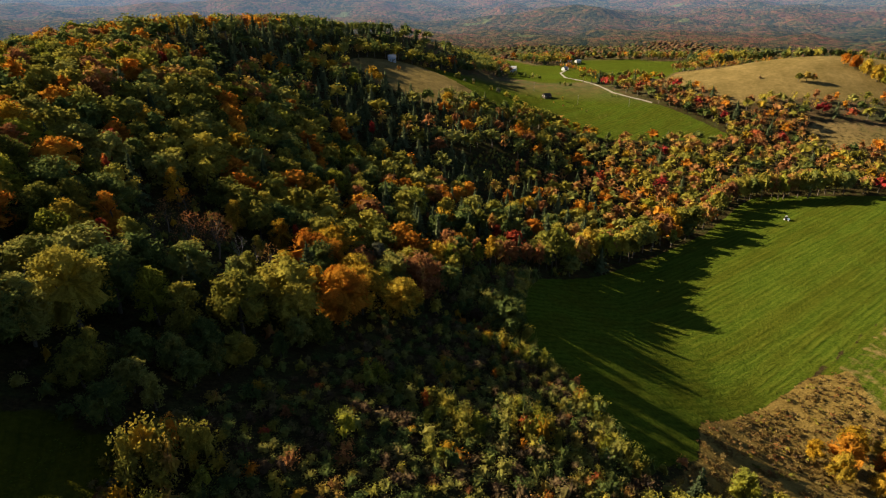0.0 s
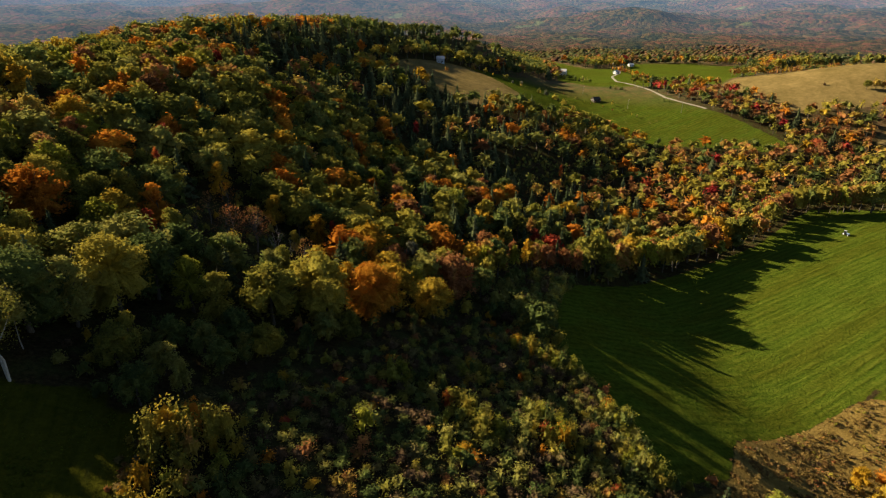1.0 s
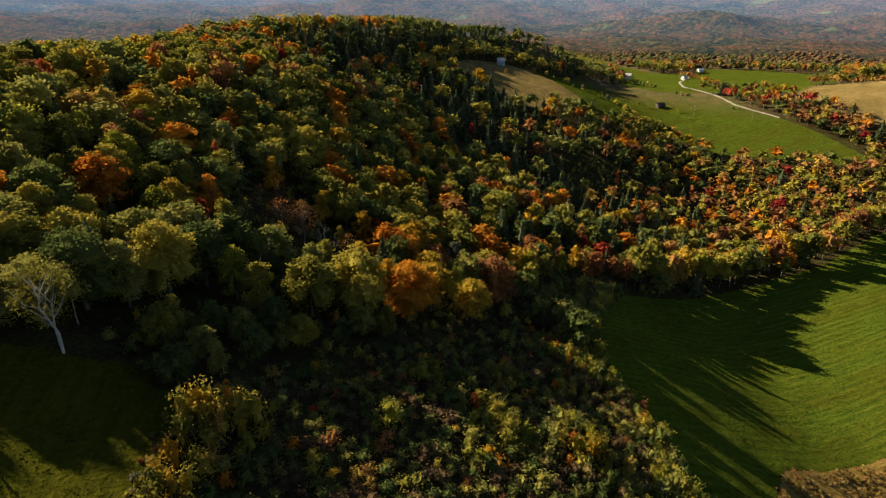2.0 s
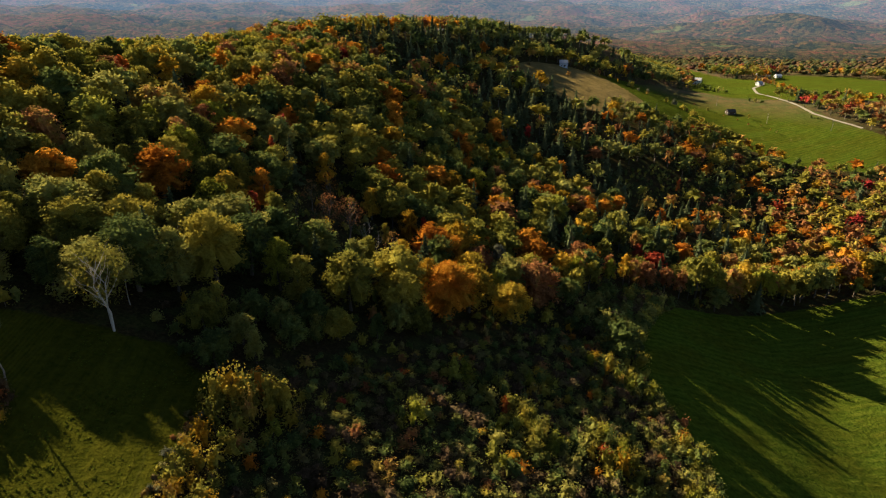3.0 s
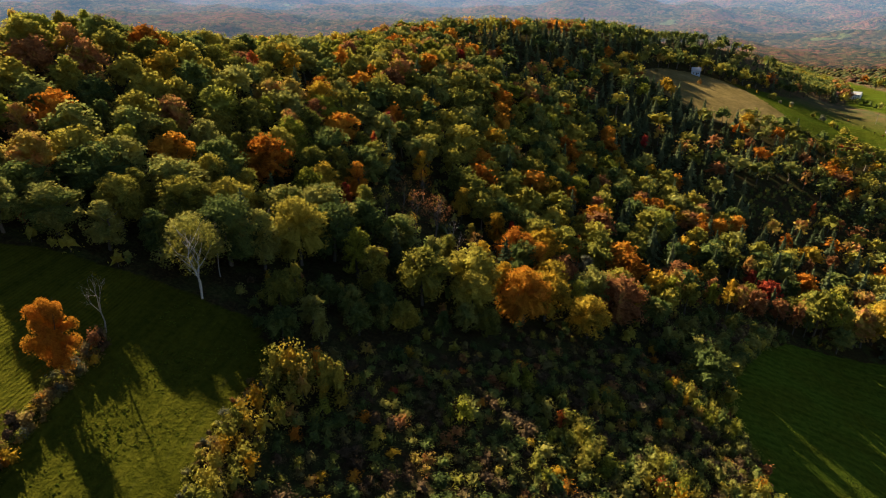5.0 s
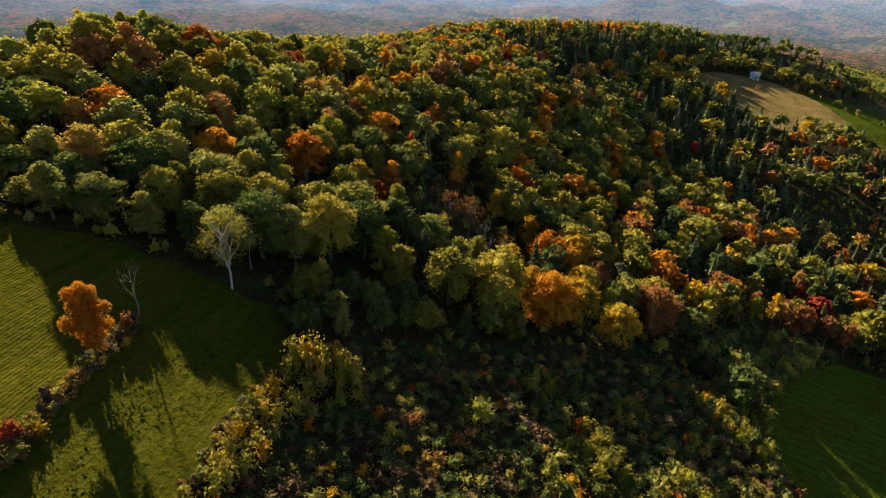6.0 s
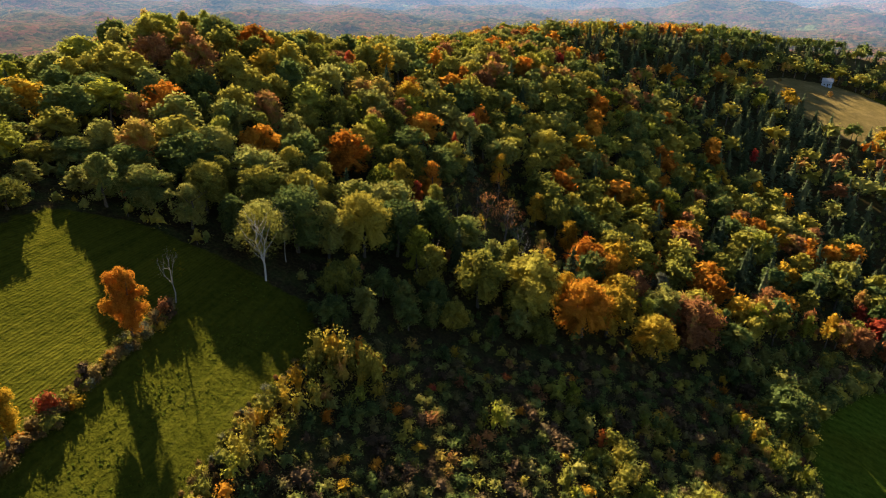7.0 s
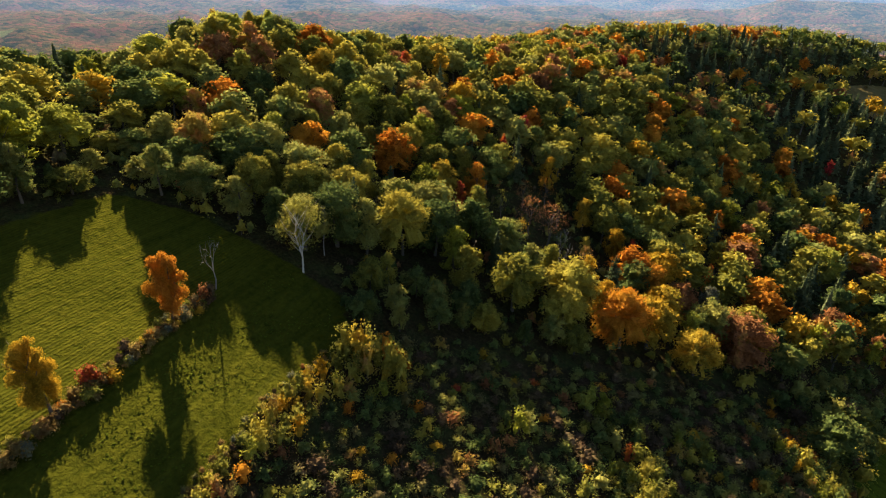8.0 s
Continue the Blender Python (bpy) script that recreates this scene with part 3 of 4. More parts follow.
def shape_of(kind, detail, variant):
    """Crown and trunk of one kind of tree, one metre high, kept for reuse."""
    key = (kind, detail, variant)
    if key in SHAPES:
        return SHAPES[key]
    seed = 100 * variant + {"broad": 1, "tall": 2, "round": 3, "spire": 4, "sapling": 5, "shrub": 6, "sparse": 7, "weed": 8, "tuft": 9, "maple": 10}[kind]
    fine = {"hero": 6.0, "close": 1.8, "near": 0.85, "semi": 0.40, "mid": 0.17, "far": 0.05}[detail]
    grow = {"hero": 0.42, "close": 0.62, "near": 0.84, "semi": 1.1, "mid": 1.5, "far": 1.9}[detail]
    grid = {"hero": 12, "close": 7, "near": 6, "semi": 5, "mid": 4, "far": 3}[detail]
    few = 0.6 if detail == "far" else 1.0
    low = 0.12 if detail in ("close", "near") else 0.30
    limbs, sides = {"hero": (8, 7), "close": (7, 6), "near": (4, 5), "semi": (2, 4), "mid": (2, 4), "far": (0, 3)}[detail]
    if kind == "broad":
        pair = crown_shape(seed, int(1300 * fine), 0.050 * grow, int(36 * few), low, 0.31, grid=grid), trunk_shape(seed, limbs, 0.020, sides)
    elif kind == "tall":
        pair = crown_shape(seed, int(1100 * fine), 0.046 * grow, int(30 * few), low * 0.7, 0.22, pointed=0.25, grid=grid), trunk_shape(seed, limbs, 0.016, sides)
    elif kind == "round":
        pair = crown_shape(seed, int(1250 * fine), 0.052 * grow, int(36 * few), low, 0.34, grid=grid), trunk_shape(seed, limbs, 0.020, sides)
    elif kind == "maple":
        pair = crown_shape(seed, int(1250 * fine), 0.046 * grow, 24, 0.12, 0.25, loose=0.4, heart=0.74, grid=9), trunk_shape(seed, limbs, 0.020, sides)
    elif kind == "spire":
        pair = conifer_shape(seed, int(1000 * max(fine, 0.15)), 0.070 * (grow * 0.95 if grow > 1 else 1), 0.21 if detail in ("close", "near") else 0.25, heart=0.45), trunk_shape(seed, 0, 0.014, sides, 0.008, top=0.97)
    elif kind == "sapling":
        pair = crown_shape(seed, 170, 0.066, 14, 0.0, 0.36, pointed=0.3, loose=0.7, heart=0.62, grid=3, fat=1.25), trunk_shape(seed, 2, 0.012, 3, 0.05, 0.16)
    elif kind == "tuft":
        pair = upright(crown_shape(seed, 9, 0.9, 2, 0.0, 0.6, loose=0.4, heart=0.0)), tube([(0, 0, -0.1), (0, 0, 0.2)], [0.03, 0.01], 3)
    elif kind == "weed":
        pair = upright(crown_shape(seed, 34, 0.45, 3, 0.0, 0.8, loose=0.4, heart=0.0)), tube([(0, 0, -0.1), (0, 0, 0.4)], [0.03, 0.01], 3)
    elif kind == "shrub":
        pair = crown_shape(seed, 26 if detail == "far" else 100, 0.13, 7 if detail == "far" else 12, 0.0, 0.55, loose=0.5, heart=0.62, grid=2 if detail == "far" else 3, fat=1.4), trunk_shape(seed, 0 if detail == "far" else 3, 0.025, 3, 0.05, 0.5, 0.05, 0.6)
    else:
        pair = crown_shape(seed, int(300 * fine), 0.040 * grow, 22, 0.34, 0.26, pointed=0.2, loose=1.0, heart=0.0), joined([trunk_shape(seed, limbs + 4, 0.013, sides, 0.06, 0.26), leaning(trunk_shape(seed + 50, limbs + 2, 0.011, sides, 0.05, 0.24), 0.16)])
    SHAPES[key] = pair
    return pair


MESHES = {}
TREE_WORDS = {"broad": ("broadleaf_tree", "tree"), "tall": ("tall_tree", "tree"), "round": ("maple_tree", "tree"), "maple": ("maple_tree", "tree"), "spire": ("conifer", "conifer"),
              "sapling": ("sapling", "sapling"), "shrub": ("shrub", "shrub"), "sparse": ("thinning_tree", "tree")}
COLOUR_WORDS = {"green": "deep green", "olive": "olive green", "lime": "yellow-green", "gold": "golden yellow", "orange": "bright orange", "rust": "rust brown",
                "red": "scarlet red", "crimson": "crimson", "needle": "dark green", "sage": "pale grey-green", "twig": "dry brown", "straw": "tawny dry"}
FORM_WORDS = {"broad": "broad spreading tree", "tall": "tall narrow tree", "round": "round-crowned maple", "maple": "upright maple", "spire": "pointed conifer", "sapling": "slender young sapling", "shrub": "low bushy shrub", "sparse": "half-bare tree"}


def tree(kind, colour, x, y, tall, spot, group, bark=None, detail="near", variant=None, turn=None, squat=1.0, lean=0.0):
    """One tree as a thing with a trunk and a crown."""
    variant = random.randrange(5) if variant is None else variant
    turn = random.uniform(0, 360) if turn is None else turn
    bark = bark or BARK
    key = (kind, detail, variant, colour, bark.name)
    if key not in MESHES:
        crown, trunk = shape_of(kind, detail, variant)
        MESHES[key] = (mesh_from("crown", crown[0], crown[1], [LEAF[colour]], vary=np.zeros(len(crown[0])), facing=crown[2]), mesh_from("trunk", *trunk, [bark], smooth=True))
    name, category = TREE_WORDS[kind]
    base = new(name)
    base.empty_display_size = 0.5
    base.matrix_basis = pose(x, y, float(height(x, y)) - 0.1, lean, 0, turn) @ Matrix.Diagonal((tall * squat, tall * squat, tall, 1))
    for part_name, me in zip(("crown", "trunk"), MESHES[key]):
        ob = new(part_name, me)
        ob.parent = base
    return tagged(base, f"{FORM_WORDS[kind]} with {COLOUR_WORDS[colour]} leaves {spot}" if kind != "spire" else f"{FORM_WORDS[kind]} with {COLOUR_WORDS[colour]} needles {spot}", category, group)


def woods(name, label, rows, detail):
    """Uncountable trees joined into one object. rows: kind, colour, x, y, tall, squat."""
    names = sorted({row[1] for row in rows})
    verts, faces, index, vary, facing, base = [], [], [], [], [], 0
    r = np.random.RandomState(len(rows))
    for kind, colour, x, y, tall, squat in rows:
        crown, trunk = shape_of(kind, detail, r.randint(6))
        a, own = r.uniform(0, 2 * np.pi), r.uniform()
        c, s = np.cos(a) * tall * squat, np.sin(a) * tall * squat
        z = float(height(x, y)) - 0.1
        t_v, t_f = trunk
        round_trunk = unit(t_v * np.array([1, 1, 0]) + np.array([0, 0, 1e-4]))
        for v, f, n, which in ((*crown, names.index(colour)), (t_v, t_f, round_trunk, len(names))):
            facing.append(np.stack([n[:, 0] * np.cos(a) - n[:, 1] * np.sin(a), n[:, 0] * np.sin(a) + n[:, 1] * np.cos(a), n[:, 2]], -1))
            moved = np.stack([v[:, 0] * c - v[:, 1] * s + x, v[:, 0] * s + v[:, 1] * c + y, v[:, 2] * tall + z], -1)
            verts.append(moved)
            faces.append(f + base)
            index.append(np.full(len(f), which))
            vary.append(np.full(len(v), own))
            base += len(v)
    me = mesh_from(name, np.concatenate(verts), np.concatenate(faces), [LEAF[n] for n in names] + [BARK], np.concatenate(index), vary=np.concatenate(vary), facing=np.concatenate(facing))
    return tagged(new(name, me), label, "woods", kind="stuff")


# ---- where trees stand ----
class Floor:
    """Keeps the places taken, so that no two trees stand in one spot."""

    def __init__(self, cell=4.0):
        self.cell, self.taken = cell, {}

    def free(self, x, y, gap):
        k = int(gap // self.cell) + 1
        i, j = int(x // self.cell), int(y // self.cell)
        for a in range(i - k, i + k + 1):
            for b in range(j - k, j + k + 1):
                for px, py, pg in self.taken.get((a, b), ()):
                    if (px - x) ** 2 + (py - y) ** 2 < (0.5 * (gap + pg)) ** 2:
                        return False
        return True

    def take(self, x, y, gap):
        self.taken.setdefault((int(x // self.cell), int(y // self.cell)), []).append((x, y, gap))


FLOOR = Floor()
OPEN = (TONGUE, HOLLOW, MEADOW, GLADE, THICKET, FIELD, BRACKEN, SIDE_FIELD, PASTURE, FAR_GREEN, KNOLL, BENCH)


def pick(weights):
    names = list(weights)
    return random.choices(names, [weights[n] for n in names])[0]


MIXED = {"green": 34, "olive": 44, "lime": 9, "gold": 4, "orange": 8, "rust": 8, "red": 0.4}
# leaf tones lean to olive to lend the upper slope sunlight
SUNLIT = {"olive": 50, "lime": 9, "gold": 4, "green": 30, "orange": 6, "rust": 7}
WARM = {"olive": 30, "gold": 4, "orange": 16, "rust": 38, "red": 1.5, "lime": 5, "green": 24}
BELT = {"rust": 50, "olive": 26, "orange": 6, "crimson": 4, "gold": 5, "green": 14}
AFAR = {"green": 40, "olive": 34, "rust": 14, "orange": 12, "lime": 3, "gold": 2}
# shade of the ridge put into its leaf tones: mostly deep green
RIDGE_SHADE = {"green": 72, "olive": 20, "rust": 3, "gold": 4, "orange": 1}


def conifers_at(x, y):
    p = 0.06
    p += 0.85 * math.exp(-((x + 45) / 70) ** 2 - ((y - 405) / 85) ** 2)
    p += 0.45 * math.exp(-((x - 45) / 40) ** 2 - ((y - 300) / 55) ** 2)
    p += 0.35 * math.exp(-((x + 10) / 40) ** 2 - ((y - 215) / 40) ** 2)
    return min(p, 0.85)

# trees that stand out: kind, leaf colour, x, y
UPPER_KNOWN = [
    ("round", "crimson", -102, 167), ("broad", "red", -149, 303), ("tall", "red", -73, 109), ("round", "orange", -125, 157), ("round", "red", -155, 154), ("broad", "rust", -150, 145),
    ("broad", "rust", -123, 141), ("round", "rust", -115, 91), ("broad", "olive", -110, 101), ("broad", "olive", -105, 130), ("broad", "olive", -87, 112), ("broad", "olive", -136, 143),
    ("broad", "olive", -63, 82), ("round", "olive", -78, 77), ("tall", "lime", -54, 90), ("round", "orange", -99, 80), ("tall", "olive", -69, 112), ("broad", "olive", -84, 57), ("tall", "olive", -87, 63), ("tall", "red", -93, 147),
    ("tall", "gold", -80, 156), ("tall", "orange", -78, 120), ("spire", "needle", -52, 102), ("sparse", "rust", -63, 127), ("sparse", "rust", -59, 131),
]
LOWER_KNOWN = [
    ("tall", "red", -45, 154), ("tall", "red", 46, 373), ("broad", "orange", -24, 116), ("round", "crimson", -50, 360), ("broad", "orange", -92, 325), ("broad", "orange", -67, 338),
    ("round", "red", 60, 496), ("broad", "rust", 93, 473), ("round", "gold", -95, 468), ("round", "lime", -73, 443), ("round", "orange", -118, 497), ("round", "gold", -2, 470),
    ("broad", "orange", 4, 296), ("tall", "orange", 0, 269), ("round", "lime", -49, 230), ("round", "gold", -54, 211), ("broad", "rust", -47, 261), ("broad", "lime", -15, 245),
    ("broad", "olive", -19, 222), ("tall", "red", -29, 173), ("tall", "lime", -17, 137), ("round", "gold", -11, 129), ("round", "rust", 26, 219), ("broad", "rust", 0, 197),
    ("round", "rust", 68, 288), ("round", "rust", 87, 297), ("spire", "needle", 17, 232), ("tall", "gold", -48, 149), ("tall", "gold", -39, 122), ("tall", "sage", -21, 156),
    ("tall", "gold", -62, 152), ("tall", "gold", -40, 187), ("tall", "gold", -31, 118), ("tall", "orange", -28, 124),
]
for kind, colour, x, y in UPPER_KNOWN + LOWER_KNOWN:
    large = (x, y) in ((-24, 116), (-63, 82), (-15, 245))
    tree(kind, colour, x, y, 16 if large else random.uniform(10.5, 12) if colour in ("red", "crimson") else random.uniform(11.5, 14) if kind != "spire" else 13, "standing out in the woods", "hillside trees", detail="close" if y < 132 and x > -92 else "near" if y < 260 else "mid", squat=1.0 if kind == "spire" else 0.66 if colour in ("red", "crimson") else 1.2)
    FLOOR.take(x, y, 9 if large else 7)

# the lone maples by the hedge, the pale birch and the dead tree at the edge of the wood
tree("maple", "orange", -53.6, 29.3, 13.0, "alone by the meadow hedge", "hedge trees", squat=0.78, variant=1, turn=40, detail="hero")
tree("maple", "gold", -41.2, 11.0, 12.0, "leaning over the meadow hedge", "hedge trees", squat=0.82, variant=2, lean=7, detail="hero")
tree("sparse", "olive", -61.3, 56.0, 15.5, "at the meadow edge", "hillside trees", PALE_BARK, squat=0.9, detail="hero")
for x, y in ((-53.6, 29.3), (-41.2, 11.0), (-61.3, 56.0)):
    FLOOR.take(x, y, 7)

# the tall row along the edge of the green field
for (ax, ay), (bx, by) in (((-7, 150), (4, 186)), ((4, 186), (14, 210)), ((14, 210), (38, 224)), ((38, 224), (88, 275)), ((88, 275), (156, 331)), ((156, 331), (204, 386)), ((204, 386), (300, 404))):
    steps = int(math.hypot(bx - ax, by - ay) / 4.6)
    for i in range(steps):
        f = (i + random.random() * 0.7) / steps
        x, y = ax + (bx - ax) * f + random.gauss(0, 1.5) - 2, ay + (by - ay) * f + random.gauss(0, 1.5)
        if FLOOR.free(x, y, 4):
            FLOOR.take(x, y, 5.5)
            tree(random.choice(("tall", "broad", "round")), pick({"rust": 30, "olive": 30, "green": 14, "gold": 12, "lime": 10, "orange": 4}), x, y, random.uniform(11, 14.5) + (6.5 if y > 235 else 0), "along the green field", "field edge trees", detail="mid", squat=0.95)

# the hilltop cabin keeps its view; slender trees stand behind it
for step in (0, 5):
    FLOOR.take(-163 + 0.92 * step, 95.5 - 0.40 * step, 9)
for x, y, colour in ((-177, 88, "gold"), (-176, 95, "lime"), (-178, 101, "olive"), (-175, 107, "lime"), (-177, 114, "lime"), (-173, 120, "olive"), (-179, 81, "olive"), (-172, 126, "gold")):
    FLOOR.take(x, y, 5)
    tree("broad", colour, x, y, random.uniform(12, 15), "on the hilltop", "hilltop trees", detail="near", squat=0.62)

# the wooded hillside
r = np.random.RandomState(7)
spots = r.uniform((-330, 2), (480, 1000), (58000, 2))
clear = np.ones(len(spots), bool)
for zone in OPEN:
    clear &= inside(spots[:, 0], spots[:, 1], zone) < -1.5
clear &= spots[:, 1] > -spots[:, 0] * 0.12 - 10
clear &= (spots[:, 1] < 690) | (spots[:, 0] > -10)
clear &= spots[:, 0] > -262
clear &= (spots[:, 0] < -30) | (spots[:, 1] > 34)
hillside, upper, middle, distant = [], [], [], []
for x, y in spots[clear]:
    near_edge = y < 150 and x > -108
    gap = r.uniform(5.0, 8.4) if near_edge else r.uniform(5.6, 9.2) if y < 330 else r.uniform(6.4, 10.2)
    thin = math.hypot((x + 60) / 24, (y - 134) / 20) < 1
    if not FLOOR.free(x, y, gap * (1.5 if thin else 1)):
        continue
    FLOOR.take(x, y, gap * (1.5 if thin else 1))
    if thin:
        row = (pick({"sparse": 6, "tall": 3}), pick({"rust": 30, "gold": 20, "twig": 16, "olive": 16, "orange": 8}), x, y, r.uniform(8, 12.5), 0.9)
    elif r.uniform() < conifers_at(x, y):
        row = ("spire", "needle", x, y, r.uniform(10, 17), r.uniform(1.15, 1.6))
    else:
        kind = ("broad", "round", "round", "tall", "broad")[r.randint(5)]
        east = x > 10 + 0.35 * (y - 150) - 30 and y > 150
        colour = pick(BELT if x > 150 and y > 400 else WARM if east and r.uniform() < 0.6 else RIDGE_SHADE if y > 560 and x < 60 else SUNLIT if x < -85 and y < 300 else AFAR if y > 260 else MIXED)
        colour = "olive" if near_edge and (colour == "red" or colour == "orange" and y < 75) else colour
        # meadow fringe in shade: its darkness is put into deep green leaves
        if near_edge and x < -58 and y < 78:
            colour = pick({"green": 56, "olive": 34, "rust": 6, "lime": 6})
        if near_edge and x > -60 and colour in ("rust", "orange") and y < 112:
            colour = "olive"
        if near_edge and x > -48 and y > 108:
            colour = pick({"orange": 26, "olive": 32, "gold": 8, "green": 24, "rust": 10})
            if x > -8:
                colour = "green"
        face = float(ridge(x, y))
        if face > 3 and (x + 170) * 0.97 - (y - 400) * 0.22 > 0 and y > 340:
            # the shaded face of the ridge: its shade put into green leaves and many conifers
            colour, kind = ("needle", "spire") if r.uniform() < 0.5 else ("green", kind)
        row = (kind, colour, x, y, (10.4 + 0.40 * gap) * r.uniform(0.92, 1.07) * (0.88 if east else 1), (0.80 + 0.070 * gap) * r.uniform(0.92, 1.08))
    if x < -84 and inside(np.array([x]), np.array([y]), [(-88, 20), (-88, 45), (-126, 60), (-136, 34)])[0] > 0:
        row = (row[0], row[1], x, y, row[4] * 0.88, row[5] * 1.15)
    if x < -62 and inside(np.array([x]), np.array([y]), [(-98, 38), (-80, 44), (-60, 56), (-62, 64), (-84, 56), (-98, 54)])[0] > 0:
        row = (row[0], row[1], x, y, row[4] * 0.8, row[5] * 1.15)
    if near_edge and -70 < x and -16 < inside(np.array([x]), np.array([y]), GLADE)[0] and row[0] != "sparse":
        row = (row[0], "olive" if row[1] in ("rust", "red") and y < 90 else row[1], x, y, max(12.0, row[4] * 1.1), row[5])
    along_sun, across_sun = (x + 82) * SUN_TO.x + (y - 28) * SUN_TO.y, (y - 28) * SUN_TO.x - (x + 82) * SUN_TO.y
    if 0 < along_sun < 95 and -7 < across_sun < 7:
        # trees shortened along this line so that the evening sun reaches the meadow
        low = min(row[4], max(5.5, 12.5 + 0.45 * along_sun - float(height(x, y))))
        row = (row[0], row[1], x, y, low, row[5] * min(1.6, row[4] / low))
    if y < 150 and x > -108:
        hillside.append(row)
    elif x > -200 and y < 165:
        upper.append(row)
    elif y < 330:
        middle.append(row)
    else:
        distant.append(row)
hillside.sort(key=lambda row: row[3] - 0.3 * row[2])
for kind, colour, x, y, tall, squat in hillside[:330]:
    tree(kind, colour, x, y, tall, "in the hillside woods", "hillside trees", squat=squat, detail="close" if x > -92 and y < 88 else "near")
if hillside[330:]:
    woods("hillside_woods", "more autumn trees between those of the slope", hillside[330:], "near")
woods("hilltop_woods", "olive and golden woods on the hilltop above the meadow", upper, "semi")
woods("upper_woods", "autumn woods of mixed green, gold and orange trees", middle, "mid")
woods("distant_woods", "far autumn woods with dark conifers", distant, "far")

# undergrowth that fills the gaps between the trunks
spots = r.uniform((-150, 20), (60, 260), (9000, 2))
clear = np.ones(len(spots), bool)
for zone in OPEN:
    clear &= inside(spots[:, 0], spots[:, 1], zone) < -0.5
under = []
for x, y in spots[clear]:
    if FLOOR.free(x, y, 1.5) and len(under) < 1000:
        FLOOR.take(x, y, 2.6)
        under.append(("shrub", pick({"green": 40, "olive": 30, "rust": 9, "twig": 8, "gold": 6}), x, y, r.uniform(1.6, 4.2), 0.95))
woods("undergrowth", "leafy undergrowth between the trunks of the wood", under, "far")

# the thicket of young trees below the camera: a tall golden corner, a low dark heart, sunny clumps to the east
spots = r.uniform((-45, 10), (45, 145), (16000, 2))
spots = spots[inside(spots[:, 0], spots[:, 1], THICKET) > 0.3]
EDGE = {"gold": 24, "olive": 56, "lime": 12, "orange": 3, "rust": 6}
# leaf mixes put shade into the heart and sunlight into the clumps
HEART = {"olive": 10, "green": 48, "twig": 34, "rust": 7, "gold": 2, "red": 0.8, "orange": 2}
SUNNY = {"lime": 30, "olive": 34, "gold": 3, "rust": 2, "green": 32, "twig": 1, "red": 0.4}
CORNER = {"gold": 22, "olive": 40, "rust": 14, "orange": 10, "lime": 12, "green": 8}
CLUMPS = [(-13, 91, 4), (-6, 91, 5), (0, 86, 6), (4, 82, 5), (2, 104, 4), (13, 127, 5), (22, 124, 6), (17, 90, 6), (34, 103, 6), (-16, 71, 2.5), (-2, 70, 2.5), (22, 136, 5), (37, 88, 5), (19, 85, 4)]
young = []
for x, y in spots:
    east = x > -16 + 0.3 * (70 - y)
    gap = r.uniform(1.4, 2.7) if east else r.uniform(1.3, 2.3)
    if not FLOOR.free(x, y, gap):
        continue
    FLOOR.take(x, y, gap)
    corner = math.exp(-((x + 36) / 7) ** 2 - ((y - 54) / 7) ** 2)
    rim = inside(np.array([x]), np.array([y]), [(-60, 0), (-22, 0), (-22, 22), (-31, 44), (-31, 58), (-60, 62)])[0] > 0
    clump = max(math.exp(-math.hypot(x - cx, y - cy) ** 2 / (cr * cr)) for cx, cy, cr in CLUMPS)
    mix = CORNER if corner > 0.35 else EDGE if rim else SUNNY if clump > 0.35 else HEART
    kind = "sapling" if r.uniform() < 0.92 else "shrub"
    grown = 0.5 + 3.5 * clump + 0.5 * float(ripple(x, y, 11, 17)) + 5.2 * corner + (1.9 if rim else 0) + (1.1 if x > 10 else 0)
    tall = (grown + 0.75 * gap) * (r.uniform(0.5, 1.15) if corner > 0.3 else r.uniform(0.8, 1.2))
    tall = tall * 0.6 if kind == "shrub" else tall
    young.append((kind, pick(mix), x, y, tall, min(2.2, max(0.8, gap * r.uniform(1.5, 2.0) / ((1.2 if kind == "shrub" else 0.7) * tall)))))
for kind, colour, x, y, tall, squat in young[:300]:
    tree(kind, colour, x, y, tall, "in the dense young thicket", "thicket saplings", squat=squat)
woods("thicket", "dense thicket of young trees and brush", young[300:], "near")

# shaded trees at the foot of the slope, between the meadow and the thicket
spots = r.uniform((-60, 56), (0, 145), (900, 2))
spots = spots[inside(spots[:, 0], spots[:, 1], GLADE) > 2.5]
for x, y in spots:
    if x < -22 and FLOOR.free(x, y, 5.0):
        FLOOR.take(x, y, 5.0)
        tree(("broad", "round", "tall")[r.randint(3)], pick({"green": 80, "olive": 14}), x, y, r.uniform(6.5, 9.0), "in the slope's shade", "hillside trees", squat=1.15)

# low brush in the shade between the thicket and the tall trees, partly added to darken it
spots = r.uniform((-60, 50), (62, 412), (9000, 2))
spots = spots[np.maximum.reduce([inside(spots[:, 0], spots[:, 1], zone) for zone in (GLADE, TONGUE, HOLLOW)]) > 0]
brush = []
for x, y in spots:
    gap = r.uniform(1.6, 3.0)
    if FLOOR.free(x, y, gap):
        FLOOR.take(x, y, gap)
        brush.append(("shrub", pick({"green": 70, "olive": 12, "twig": 14}), x, y, r.uniform(1.3, 2.8) * (2.0 if y > 138 and x > -6 and y < 215 else 1), 0.9))
woods("brush", "low brush at the foot of the wood, partly added for shade", brush, "mid")

